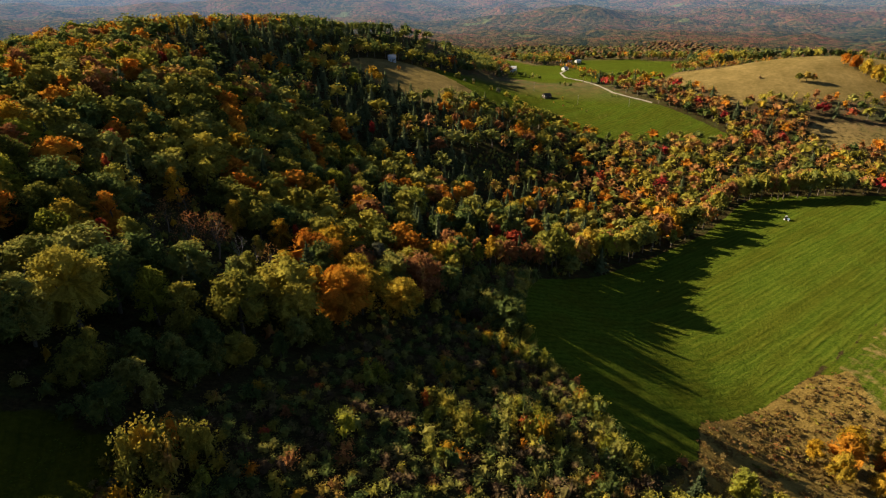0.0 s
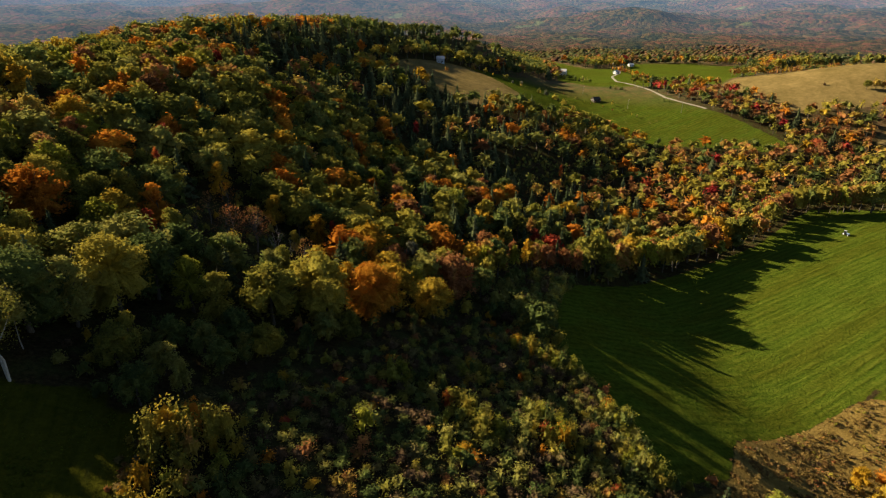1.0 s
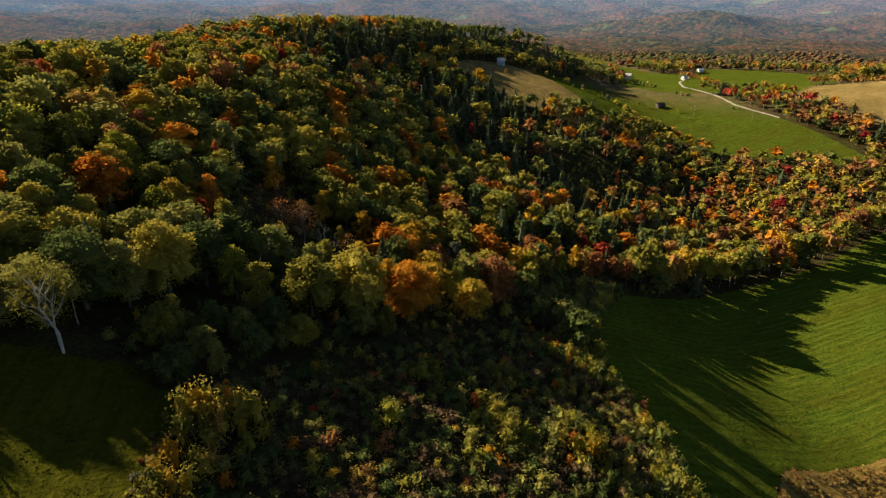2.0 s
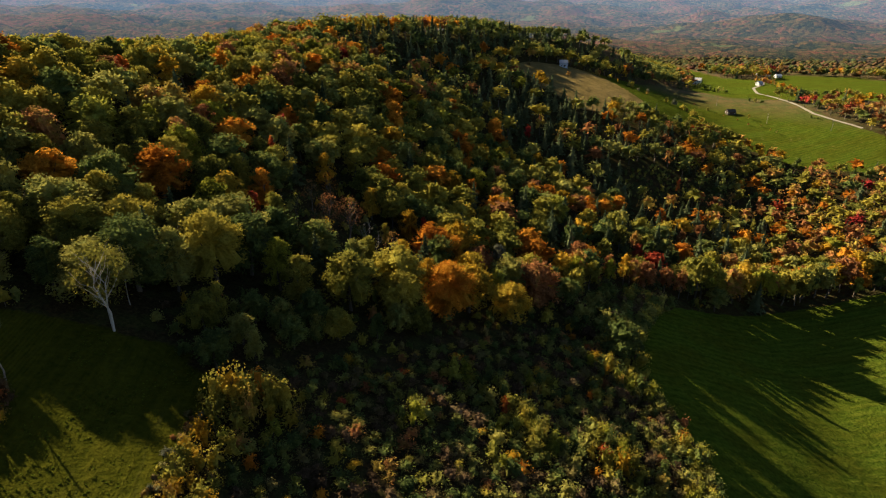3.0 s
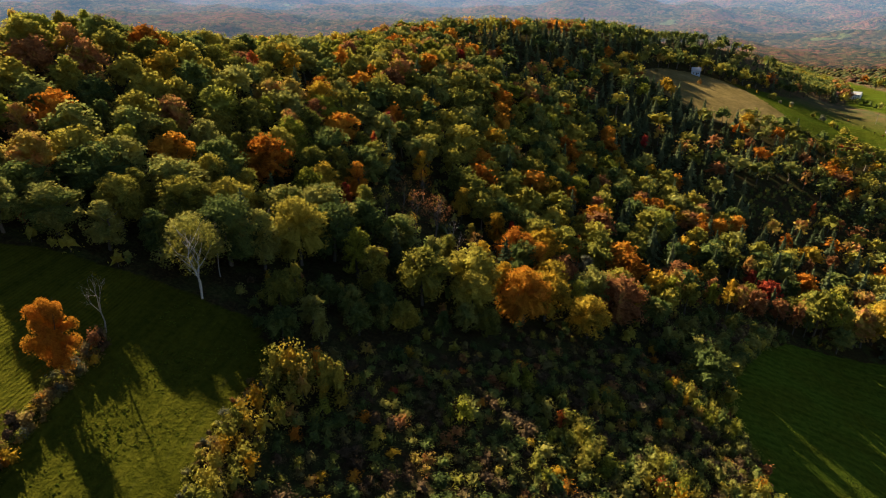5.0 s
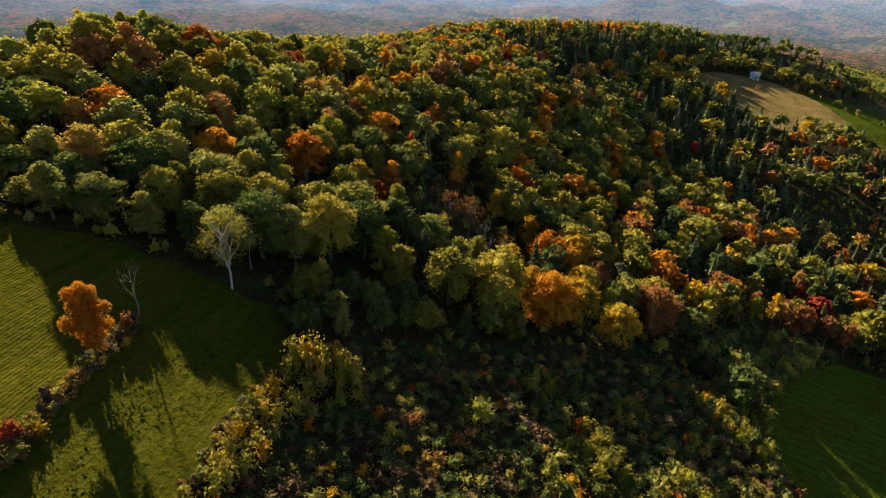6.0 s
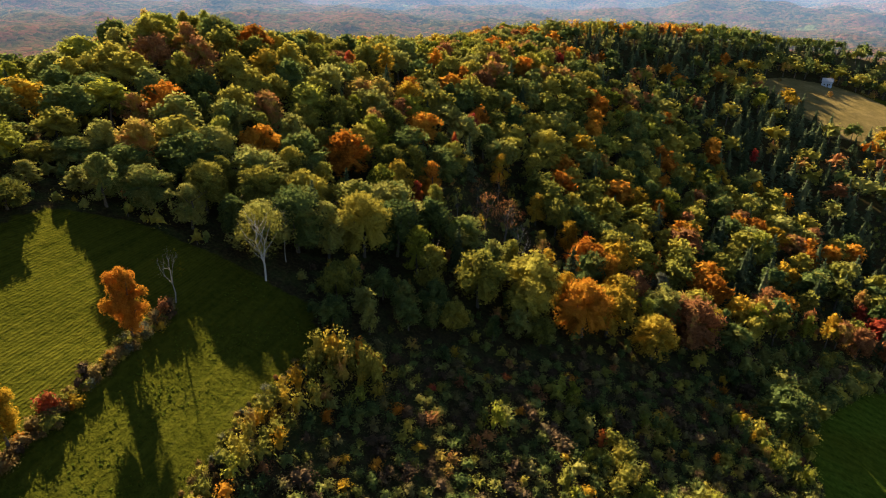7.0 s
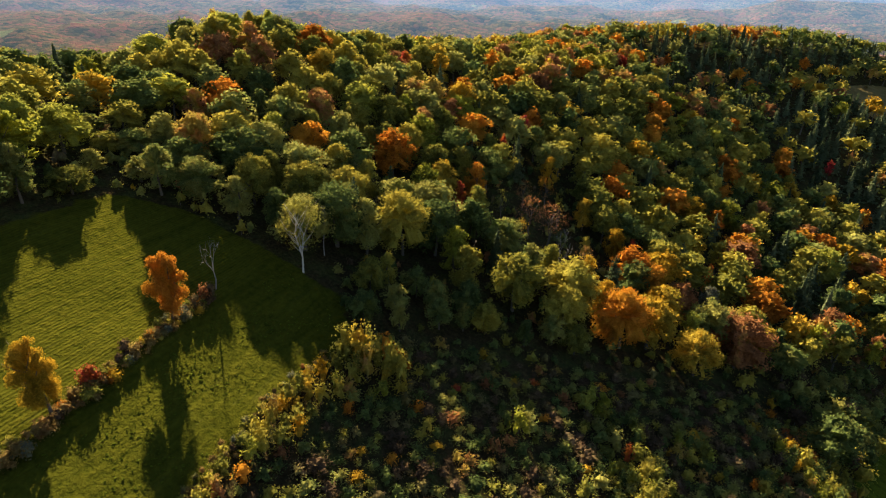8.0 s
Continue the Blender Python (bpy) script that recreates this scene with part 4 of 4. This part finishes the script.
# the rolling woods beyond the valley
FAR_MIX = {"green": 24, "olive": 28, "rust": 30, "orange": 9, "red": 4, "gold": 7, "needle": 10}
angle, reach = np.radians(r.uniform(-92, 44, 30000)), 1270 * np.sqrt(r.uniform(0.2, 1, 30000))
spots = np.stack([reach * np.sin(angle), reach * np.cos(angle)], -1)
keep = ~((spots[:, 0] > -330) & (spots[:, 0] < 480) & (spots[:, 1] < 1000))
for zone in OPEN:
    keep &= inside(spots[:, 0], spots[:, 1], zone) < -4
keep &= r.uniform(0, 1, len(spots)) < 0.85
blob_woods("rolling_woods", "rolling far hills covered in autumn woods", spots[keep], FAR_MIX, 6.0)


# ---- small builders ----
def part(name, bm, material, parent, label=""):
    """Links a bmesh as one mesh object under its thing."""
    me = bpy.data.meshes.new(name)
    bm.normal_update()
    bm.to_mesh(me)
    bm.free()
    me.materials.append(material)
    ob = new(name, me)
    ob.parent = parent
    if label:
        ob["label"] = label
    return ob


def box(cx, cy, cz, sx, sy, sz, bevel=0.0):
    bm = bmesh.new()
    bmesh.ops.create_cube(bm, size=1.0, matrix=Matrix.Translation((cx, cy, cz)) @ Matrix.Diagonal((sx, sy, sz, 1)))
    if bevel:
        bmesh.ops.bevel(bm, geom=bm.edges[:], offset=bevel, segments=1, affect="EDGES")
    return bm


def base_at(name, x, y, turn, sink=0.0):
    ob = new(name)
    ob.matrix_basis = pose(x, y, float(height(x, y)) - sink, 0, 0, turn)
    return ob


def gable(length, width, eaves, rise, thick=0.18, over=0.4):
    """Two thin roof slabs that meet in a ridge along x."""
    bm = bmesh.new()
    run = width / 2 + over
    drop = rise * over / (width / 2)
    for s in (-1, 1):
        ring = []
        for x in (-length / 2 - over, length / 2 + over):
            for y, z in ((0, eaves + rise), (s * run, eaves - drop), (s * run, eaves - drop - thick), (0, eaves + rise - thick)):
                ring.append(bm.verts.new((x, y, z)))
        a, b = ring[:4], ring[4:]
        for f in ([a[0], a[1], b[1], b[0]], [a[1], a[2], b[2], b[1]], [a[2], a[3], b[3], b[2]], [a[3], a[0], b[0], b[3]], a, b[::-1]):
            bm.faces.new(f)
    bmesh.ops.recalc_face_normals(bm, faces=bm.faces[:])
    return bm


def gabled_walls(length, width, eaves, rise):
    bm = bmesh.new()
    outline = [(-width / 2, -1.5), (width / 2, -1.5), (width / 2, eaves), (0, eaves + rise - 0.2), (-width / 2, eaves)]
    a = [bm.verts.new((-length / 2, y, z)) for y, z in outline]
    b = [bm.verts.new((length / 2, y, z)) for y, z in outline]
    bm.faces.new(a)
    bm.faces.new(b[::-1])
    for i in range(5):
        j = (i + 1) % 5
        bm.faces.new([a[i], a[j], b[j], b[i]])
    bmesh.ops.recalc_face_normals(bm, faces=bm.faces[:])
    return bm


def house(name, label, x, y, turn, length, width, eaves, rise, wall, roof, storeys=2, chimney=True):
    ob = base_at(name, x, y, turn)
    part("wall", gabled_walls(length, width, eaves, rise), wall, ob)
    part("roof", gable(length, width, eaves, rise), roof, ob, "weathered roof")
    part("door", box(length * 0.08, -width / 2 - 0.03, 1.05, 1.0, 0.1, 2.1), DARK_WOOD, ob, "dark door")
    count = max(2, int(length / 2.6))
    for storey in range(storeys):
        z = 1.6 + storey * 2.6
        if z + 0.7 > eaves:
            continue
        for i in range(count):
            xx = -length / 2 + (i + 0.5) * length / count
            if storey == 0 and abs(xx - length * 0.08) < 1.1:
                continue
            for s in (-1, 1):
                window = part("window", box(xx, s * (width / 2 + 0.02), z, 1.05, 0.1, 1.4), WHITE_PAINT, ob)
                part("pane", box(xx, s * (width / 2 + 0.05), z, 0.85, 0.08, 1.2), GLASS, window, "dark glass")
    for s in (-1, 1):
        for yy in (-width / 4, width / 4):
            window = part("window", box(s * (length / 2 + 0.02), yy, 1.7, 0.1, 0.95, 1.3), WHITE_PAINT, ob)
            part("pane", box(s * (length / 2 + 0.05), yy, 1.7, 0.08, 0.78, 1.12), GLASS, window, "dark glass")
    if chimney:
        part("chimney", box(length * 0.25, 0.4, eaves + rise + 0.2, 0.6, 0.6, 1.6, 0.03), RED_ROOF, ob, "brick chimney")
    return tagged(ob, label, "house")


# ---- the farms across the valley ----
house("farmhouse", "pale blue farmhouse with a grey roof on the dry pasture", -58, 581, 12, 7.4, 5.6, 4.0, 2.5, BLUE_PAINT, GREY_ROOF)
house("farmhouse", "white two-storey farmhouse with a grey roof beside hedges", 82, 795, -14, 13, 8, 5.2, 2.8, WHITE_PAINT, GREY_ROOF)
house("farm_shed", "low farm building with a rusty red roof", 67, 790, -14, 11, 7, 3.0, 2.4, WHITE_PAINT, RED_ROOF, 1, False)
house("long_barn", "long low white barn with a pale roof in the far field", 188, 972, 4, 18, 9, 3.6, 2.0, WHITE_PAINT, PALE_METAL, 1, False)
house("small_barn", "small white barn beside the long barn", 202, 942, 20, 8, 6, 3.0, 2.2, WHITE_PAINT, PALE_METAL, 1, False)
house("cottage", "white cottage half hidden among orange trees", 159, 822, 40, 7, 5.5, 3.0, 2.2, WHITE_PAINT, GREY_ROOF, 1)
house("field_shed", "dark weathered shed at the edge of the pasture", 103, 618, 25, 8, 6, 2.6, 2.2, DARK_WOOD, DARK_WOOD, 1, False)
house("hill_cabin", "small cabin with a pale metal roof among hilltop trees", -163, 95.5, 55, 2.6, 2.0, 2.0, 0.6, DARK_WOOD, PALE_METAL, 1, False)


def ribbon(name, label, points, width, material, lift=0.06):
    """A strip laid over the ground along a bent line."""
    pts = [Vector(p) for p in points]
    dense = []
    for a, b in zip(pts, pts[1:]):
        steps = max(2, int((b - a).length / 4))
        dense += [a.lerp(b, i / steps) for i in range(steps)]
    dense.append(pts[-1])
    verts, faces = [], []
    for i, p in enumerate(dense):
        d = (dense[min(i + 1, len(dense) - 1)] - dense[max(i - 1, 0)]).normalized()
        for s in (-0.5, -0.17, 0.17, 0.5):
            q = p + Vector((-d.y, d.x)) * width * s
            verts.append((q.x, q.y, float(height(q.x, q.y)) + lift + 0.25 * float(ripple(q.x, q.y, 14, 3)) + (0.12 if abs(s) < 0.3 else 0)))
    for i in range(len(dense) - 1):
        for k in range(3):
            faces.append((4 * i + k, 4 * i + k + 1, 4 * i + k + 5, 4 * i + k + 4))
    return tagged(new(name, mesh_from(name, verts, faces, [material], smooth=True)), label, name.split("_")[-1], kind="structure")


ribbon("gravel_road", "pale gravel road between the pastures", [(209, 596), (202, 604), (190, 616), (177, 631), (164, 671), (155, 690), (142, 727), (146, 780), (165, 830), (182, 930)], 3.0, GRAVEL, 0.25)


def utility_pole(x, y, turn):
    ob = base_at("utility_pole", x, y, turn, 0.2)
    bm = bmesh.new()
    bmesh.ops.create_cone(bm, cap_ends=True, segments=8, radius1=0.17, radius2=0.11, depth=10.0, matrix=Matrix.Translation((0, 0, 5)))
    part("pole", bm, GREY_BARK, ob)
    part("crossarm", box(0, 0, 9.3, 2.4, 0.12, 0.14), GREY_BARK, ob)
    for s in (-1.05, 0, 1.05):
        part("insulator", box(s, 0, 9.46, 0.1, 0.1, 0.18, 0.02), PALE_METAL, ob)
    return tagged(ob, "grey wooden utility pole standing in the pasture", "pole", "utility poles")


for x, y in ((132.5, 598), (183, 588), (92, 640)):
    utility_pole(x, y, 35)


def tractor(x, y, turn):
    ob = base_at("tractor", x, y, turn)
    part("hood", box(1.0, 0, 1.35, 1.9, 0.85, 0.75, 0.1), RED_METAL, ob)
    part("cab", box(-0.55, 0, 2.05, 1.4, 1.5, 1.4, 0.08), GLASS, ob, "glazed cab")
    part("roof", box(-0.55, 0, 2.83, 1.6, 1.65, 0.16, 0.04), GREY_ROOF, ob, "pale grey cab roof")
    part("chassis", box(0.3, 0, 0.85, 3.2, 0.6, 0.4, 0.05), BLACK_RUBBER, ob)
    for xx, s, rad, wide in ((-0.9, -1, 0.85, 0.5), (-0.9, 1, 0.85, 0.5), (1.5, -1, 0.55, 0.35), (1.5, 1, 0.55, 0.35)):
        wheel = new("wheel")
        wheel.parent = ob
        for nm, rr, ww, mat in (("tyre", rad, wide, BLACK_RUBBER), ("rim", rad * 0.55, wide + 0.06, PALE_METAL)):
            bm = bmesh.new()
            bmesh.ops.create_cone(bm, cap_ends=True, segments=18, radius1=rr, radius2=rr, depth=ww, matrix=Matrix.Translation((xx, s * 0.95, rad)) @ Matrix.Rotation(math.pi / 2, 4, "X"))
            part(nm, bm, mat, wheel)
    return tagged(ob, "small blue tractor with a grey cab roof on the green field", "tractor")


tractor(222.5, 349.5, -55)


def boulder(x, y, size, material, label):
    r = np.random.RandomState(int(abs(x * 7 + y)))
    bm = bmesh.new()
    bmesh.ops.create_icosphere(bm, subdivisions=2, radius=1.0)
    for v in bm.verts:
        k = 1 + 0.22 * noise.noise(v.co * 1.7 + Vector((x, y, 0)))
        v.co = Vector((v.co.x * k * size, v.co.y * k * size * 0.75, v.co.z * k * size * 0.6))
    me = bpy.data.meshes.new("boulder")
    bm.to_mesh(me)
    bm.free()
    me.materials.append(material)
    ob = new("boulder", me)
    ob.matrix_basis = pose(x, y, float(height(x, y)) + size * 0.3, 0, 0, r.uniform(0, 360))
    return tagged(ob, label, "boulder")


boulder(-52.5, 28.6, 0.75, WHITE_PAINT, "pale whitish boulder at the foot of the maple")


# ---- bare and dead trees ----
def bare_shape(seed, depth=4, spread=0.55, first=0.34):
    """A leafless tree one metre high, branching over and over."""
    r = np.random.RandomState(seed)
    shapes = []

    def grow(p, way, length, rad, level):
        q = p + way * length
        mid = (p + q) / 2 + r.normal(size=3) * length * 0.05
        shapes.append(tube([p, mid, q], [rad, rad * 0.8, rad * 0.55], 5 if level > 2 else 3))
        if level == 0:
            return
        for _ in range(3 if level > 1 else 2):
            turn_to = unit(way + spread * r.normal(size=3) + np.array([0, 0, 0.15]))
            grow(mid * 0.35 + q * 0.65 if _ else q, turn_to, length * r.uniform(0.55, 0.78), rad * 0.55, level - 1)

    grow(np.array([0, 0, -0.02]), unit(np.array([r.normal() * 0.06, r.normal() * 0.06, 1.0])), first, 0.016, depth)
    v, f = joined(shapes)
    return v / np.array([1, 1, v[:, 2].max()]), f


def bare_tree(x, y, tall, seed, label, material, squat=0.8):
    me = mesh_from("limbwork", *bare_shape(seed), [material], smooth=True)
    base = new("bare_tree")
    base.matrix_basis = pose(x, y, float(height(x, y)) - 0.1, 0, 0, seed * 50) @ Matrix.Diagonal((tall * squat, tall * squat, tall, 1))
    ob = new("limbwork", me)
    ob.parent = base
    return tagged(base, label, "tree", "bare trees")


bare_tree(-59.8, 38.4, 10, 3, "dead leafless grey tree in the shaded meadow", GREY_BARK)
bare_tree(-46.5, 122, 11, 5, "leafless grey tree among the autumn woods", GREY_BARK, 1.0)
bare_tree(-52, 128, 10, 8, "leafless brown tree among the autumn woods", GREY_BARK, 0.9)
bare_tree(-65, 63, 12, 9, "leafless grey tree behind the pale birch", GREY_BARK, 0.6)


# ---- hedges, shrubs and field trees ----
def along(points, step, jitter):
    """Spots strung along a bent line."""
    out = []
    for (ax, ay), (bx, by) in zip(points, points[1:]):
        n = max(1, int(math.hypot(bx - ax, by - ay) / step))
        for i in range(n):
            f = (i + random.random()) / n
            out.append((ax + (bx - ax) * f + random.gauss(0, jitter), ay + (by - ay) * f + random.gauss(0, jitter)))
    return out


HEDGE = [(-28, -7), (-36, 5), (-44.5, 16.5), (-52, 27.5), (-57, 35)]
for x, y in along(HEDGE, 0.30, 0.7):
    tree("shrub", pick({"straw": 50, "rust": 8, "twig": 6, "olive": 22, "sage": 12, "gold": 8, "orange": 2}), x, y, random.uniform(0.9, 1.9), "in the meadow hedge", "hedge shrubs", squat=1.1)
for x, y, colour, tall in ((-45.2, 16.2, "crimson", 2.9), (-44.4, 15.4, "red", 2.0), (-50.6, 25.2, "orange", 1.8), (-51.3, 26.4, "red", 1.5), (-57.5, 35.5, "rust", 3.0), (-58.4, 37.0, "twig", 2.6), (-56.2, 33.6, "twig", 2.4)):
    tree("shrub", colour, x, y, tall, "in the meadow hedge", "hedge shrubs", squat=0.85)
RIM = [(-22, 14), (-25.5, 21.5), (-31, 30), (-36.5, 39), (-39.5, 47), (-42, 52)]
for x, y in along(RIM, 0.5, 0.6):
    tree("shrub", pick({"sage": 16, "straw": 30, "twig": 14, "olive": 34, "rust": 6}), x, y, random.uniform(0.7, 1.4), "edging the thicket", "thicket edge shrubs", squat=1.1)

# single bushes and tree rows of the far pastures
for x, y, kind, colour, tall in ((-48, 543, "shrub", "rust", 4.2), (5, 597, "shrub", "green", 4.0), (9, 600, "shrub", "green", 3.4), (131, 667, "shrub", "green", 4.4), (137, 664, "shrub", "green", 3.8), (126, 670, "shrub", "green", 3.6),
                                 (173, 620, "shrub", "green", 2.6), (178, 617, "shrub", "green", 2.4), (328, 621, "shrub", "twig", 3.2), (366, 602, "round", "rust", 11), (359, 604, "round", "olive", 10), (372, 600, "broad", "rust", 10),
                                 (-56, 600, "tall", "gold", 9.0), (-48, 598, "round", "green", 6.5), (-85, 541, "shrub", "twig", 3.0), (118, 606, "tall", "olive", 6.0)):
    tree(kind, colour, x, y, tall, "in the far pasture", "pasture shrubs", detail="mid")
HEDGEROW = [(-36, 598), (-13, 596), (10, 596), (27, 587), (48, 592), (61, 574), (77, 566)]
for line, step, weights, tall in ((HEDGEROW, 6.5, {"olive": 20, "rust": 18, "sage": 10, "gold": 8, "twig": 8}, (3, 6.5)),
                                  ([(52, 643), (84, 616), (118, 590), (144, 573)], 9, {"olive": 20, "rust": 12, "sage": 10, "green": 12}, (1.5, 4)),
                                  ([(30, 815), (49, 812), (62, 770), (110, 705)], 5.0, {"green": 46, "needle": 8, "olive": 10}, (4, 8)),
                                  ([(162, 880), (175, 820), (180, 740), (175, 680)], 5.5, {"rust": 26, "orange": 16, "olive": 18, "gold": 8}, (5, 9)),
                                  ([(182, 664), (206, 640), (245, 628)], 4.5, {"olive": 22, "rust": 16, "sage": 10}, (2.5, 6)),
                                  ([(290, 770), (346, 840), (376, 940), (216, 1012), (150, 1000)], 7, {"green": 44, "needle": 16, "olive": 20, "rust": 4}, (11, 17)),
                                  ([(300, 690), (370, 712), (430, 716), (500, 712), (560, 700)], 5, {"green": 50, "needle": 20, "olive": 20}, (13, 19))):
    for x, y in along(line, step, 2.2):
        tree(random.choice(("tall", "round", "round" if tall[1] > 12 else "shrub")), pick(weights), x, y, random.uniform(*tall), "in a pasture row", "pasture tree rows", detail="far" if y > 650 else "mid")

for x, y, colour, tall in ((423, 619, "orange", 15), (428, 607, "gold", 17), (434, 597, "gold", 18), (440, 590, "lime", 17), (418, 628, "orange", 13), (446, 600, "gold", 17)):
    tree("round", colour, x, y, tall, "beside the dry knoll", "knoll trees", detail="near", squat=1.1)

# the scrub below the field, with its orange clump
for x, y, kind, colour, tall in ((119, 129, "round", "orange", 12.5), (126, 136, "round", "gold", 11.5), (113, 122, "broad", "gold", 11.0), (129, 126, "broad", "orange", 10.5), (111, 131, "round", "gold", 8.0), (122, 118, "round", "gold", 9.0), (134, 133, "broad", "gold", 10.0), (66, 92, "round", "lime", 9.0), (72, 88, "broad", "olive", 9.0)):
    tree(kind, colour, x, y, tall, "standing in brown field scrub", "scrub trees")
r = np.random.RandomState(21)
spots = r.uniform((40, 38), (160, 185), (9000, 2))
spots = spots[inside(spots[:, 0], spots[:, 1], BRACKEN) > 0.5][:1200]
woods("scrub", "brown bracken and dry weeds below the field", [("weed", pick({"straw": 80, "twig": 8, "rust": 8, "olive": 4}), x, y, r.uniform(0.7, 1.4), 1.5) for x, y in spots], "far")

# coarse grass between the hedge and the thicket
spots = r.uniform((-70, -10), (-18, 62), (9000, 2))
spots = spots[(inside(spots[:, 0], spots[:, 1], MEADOW) > 1) & (spots[:, 0] + 0.62 * spots[:, 1] > -31)][:1300]
woods("grass_tufts", "coarse green grass tufts in the lower meadow", [("tuft", "grass", x, y, r.uniform(0.06, 0.12), 3.5) for x, y in spots], "far")
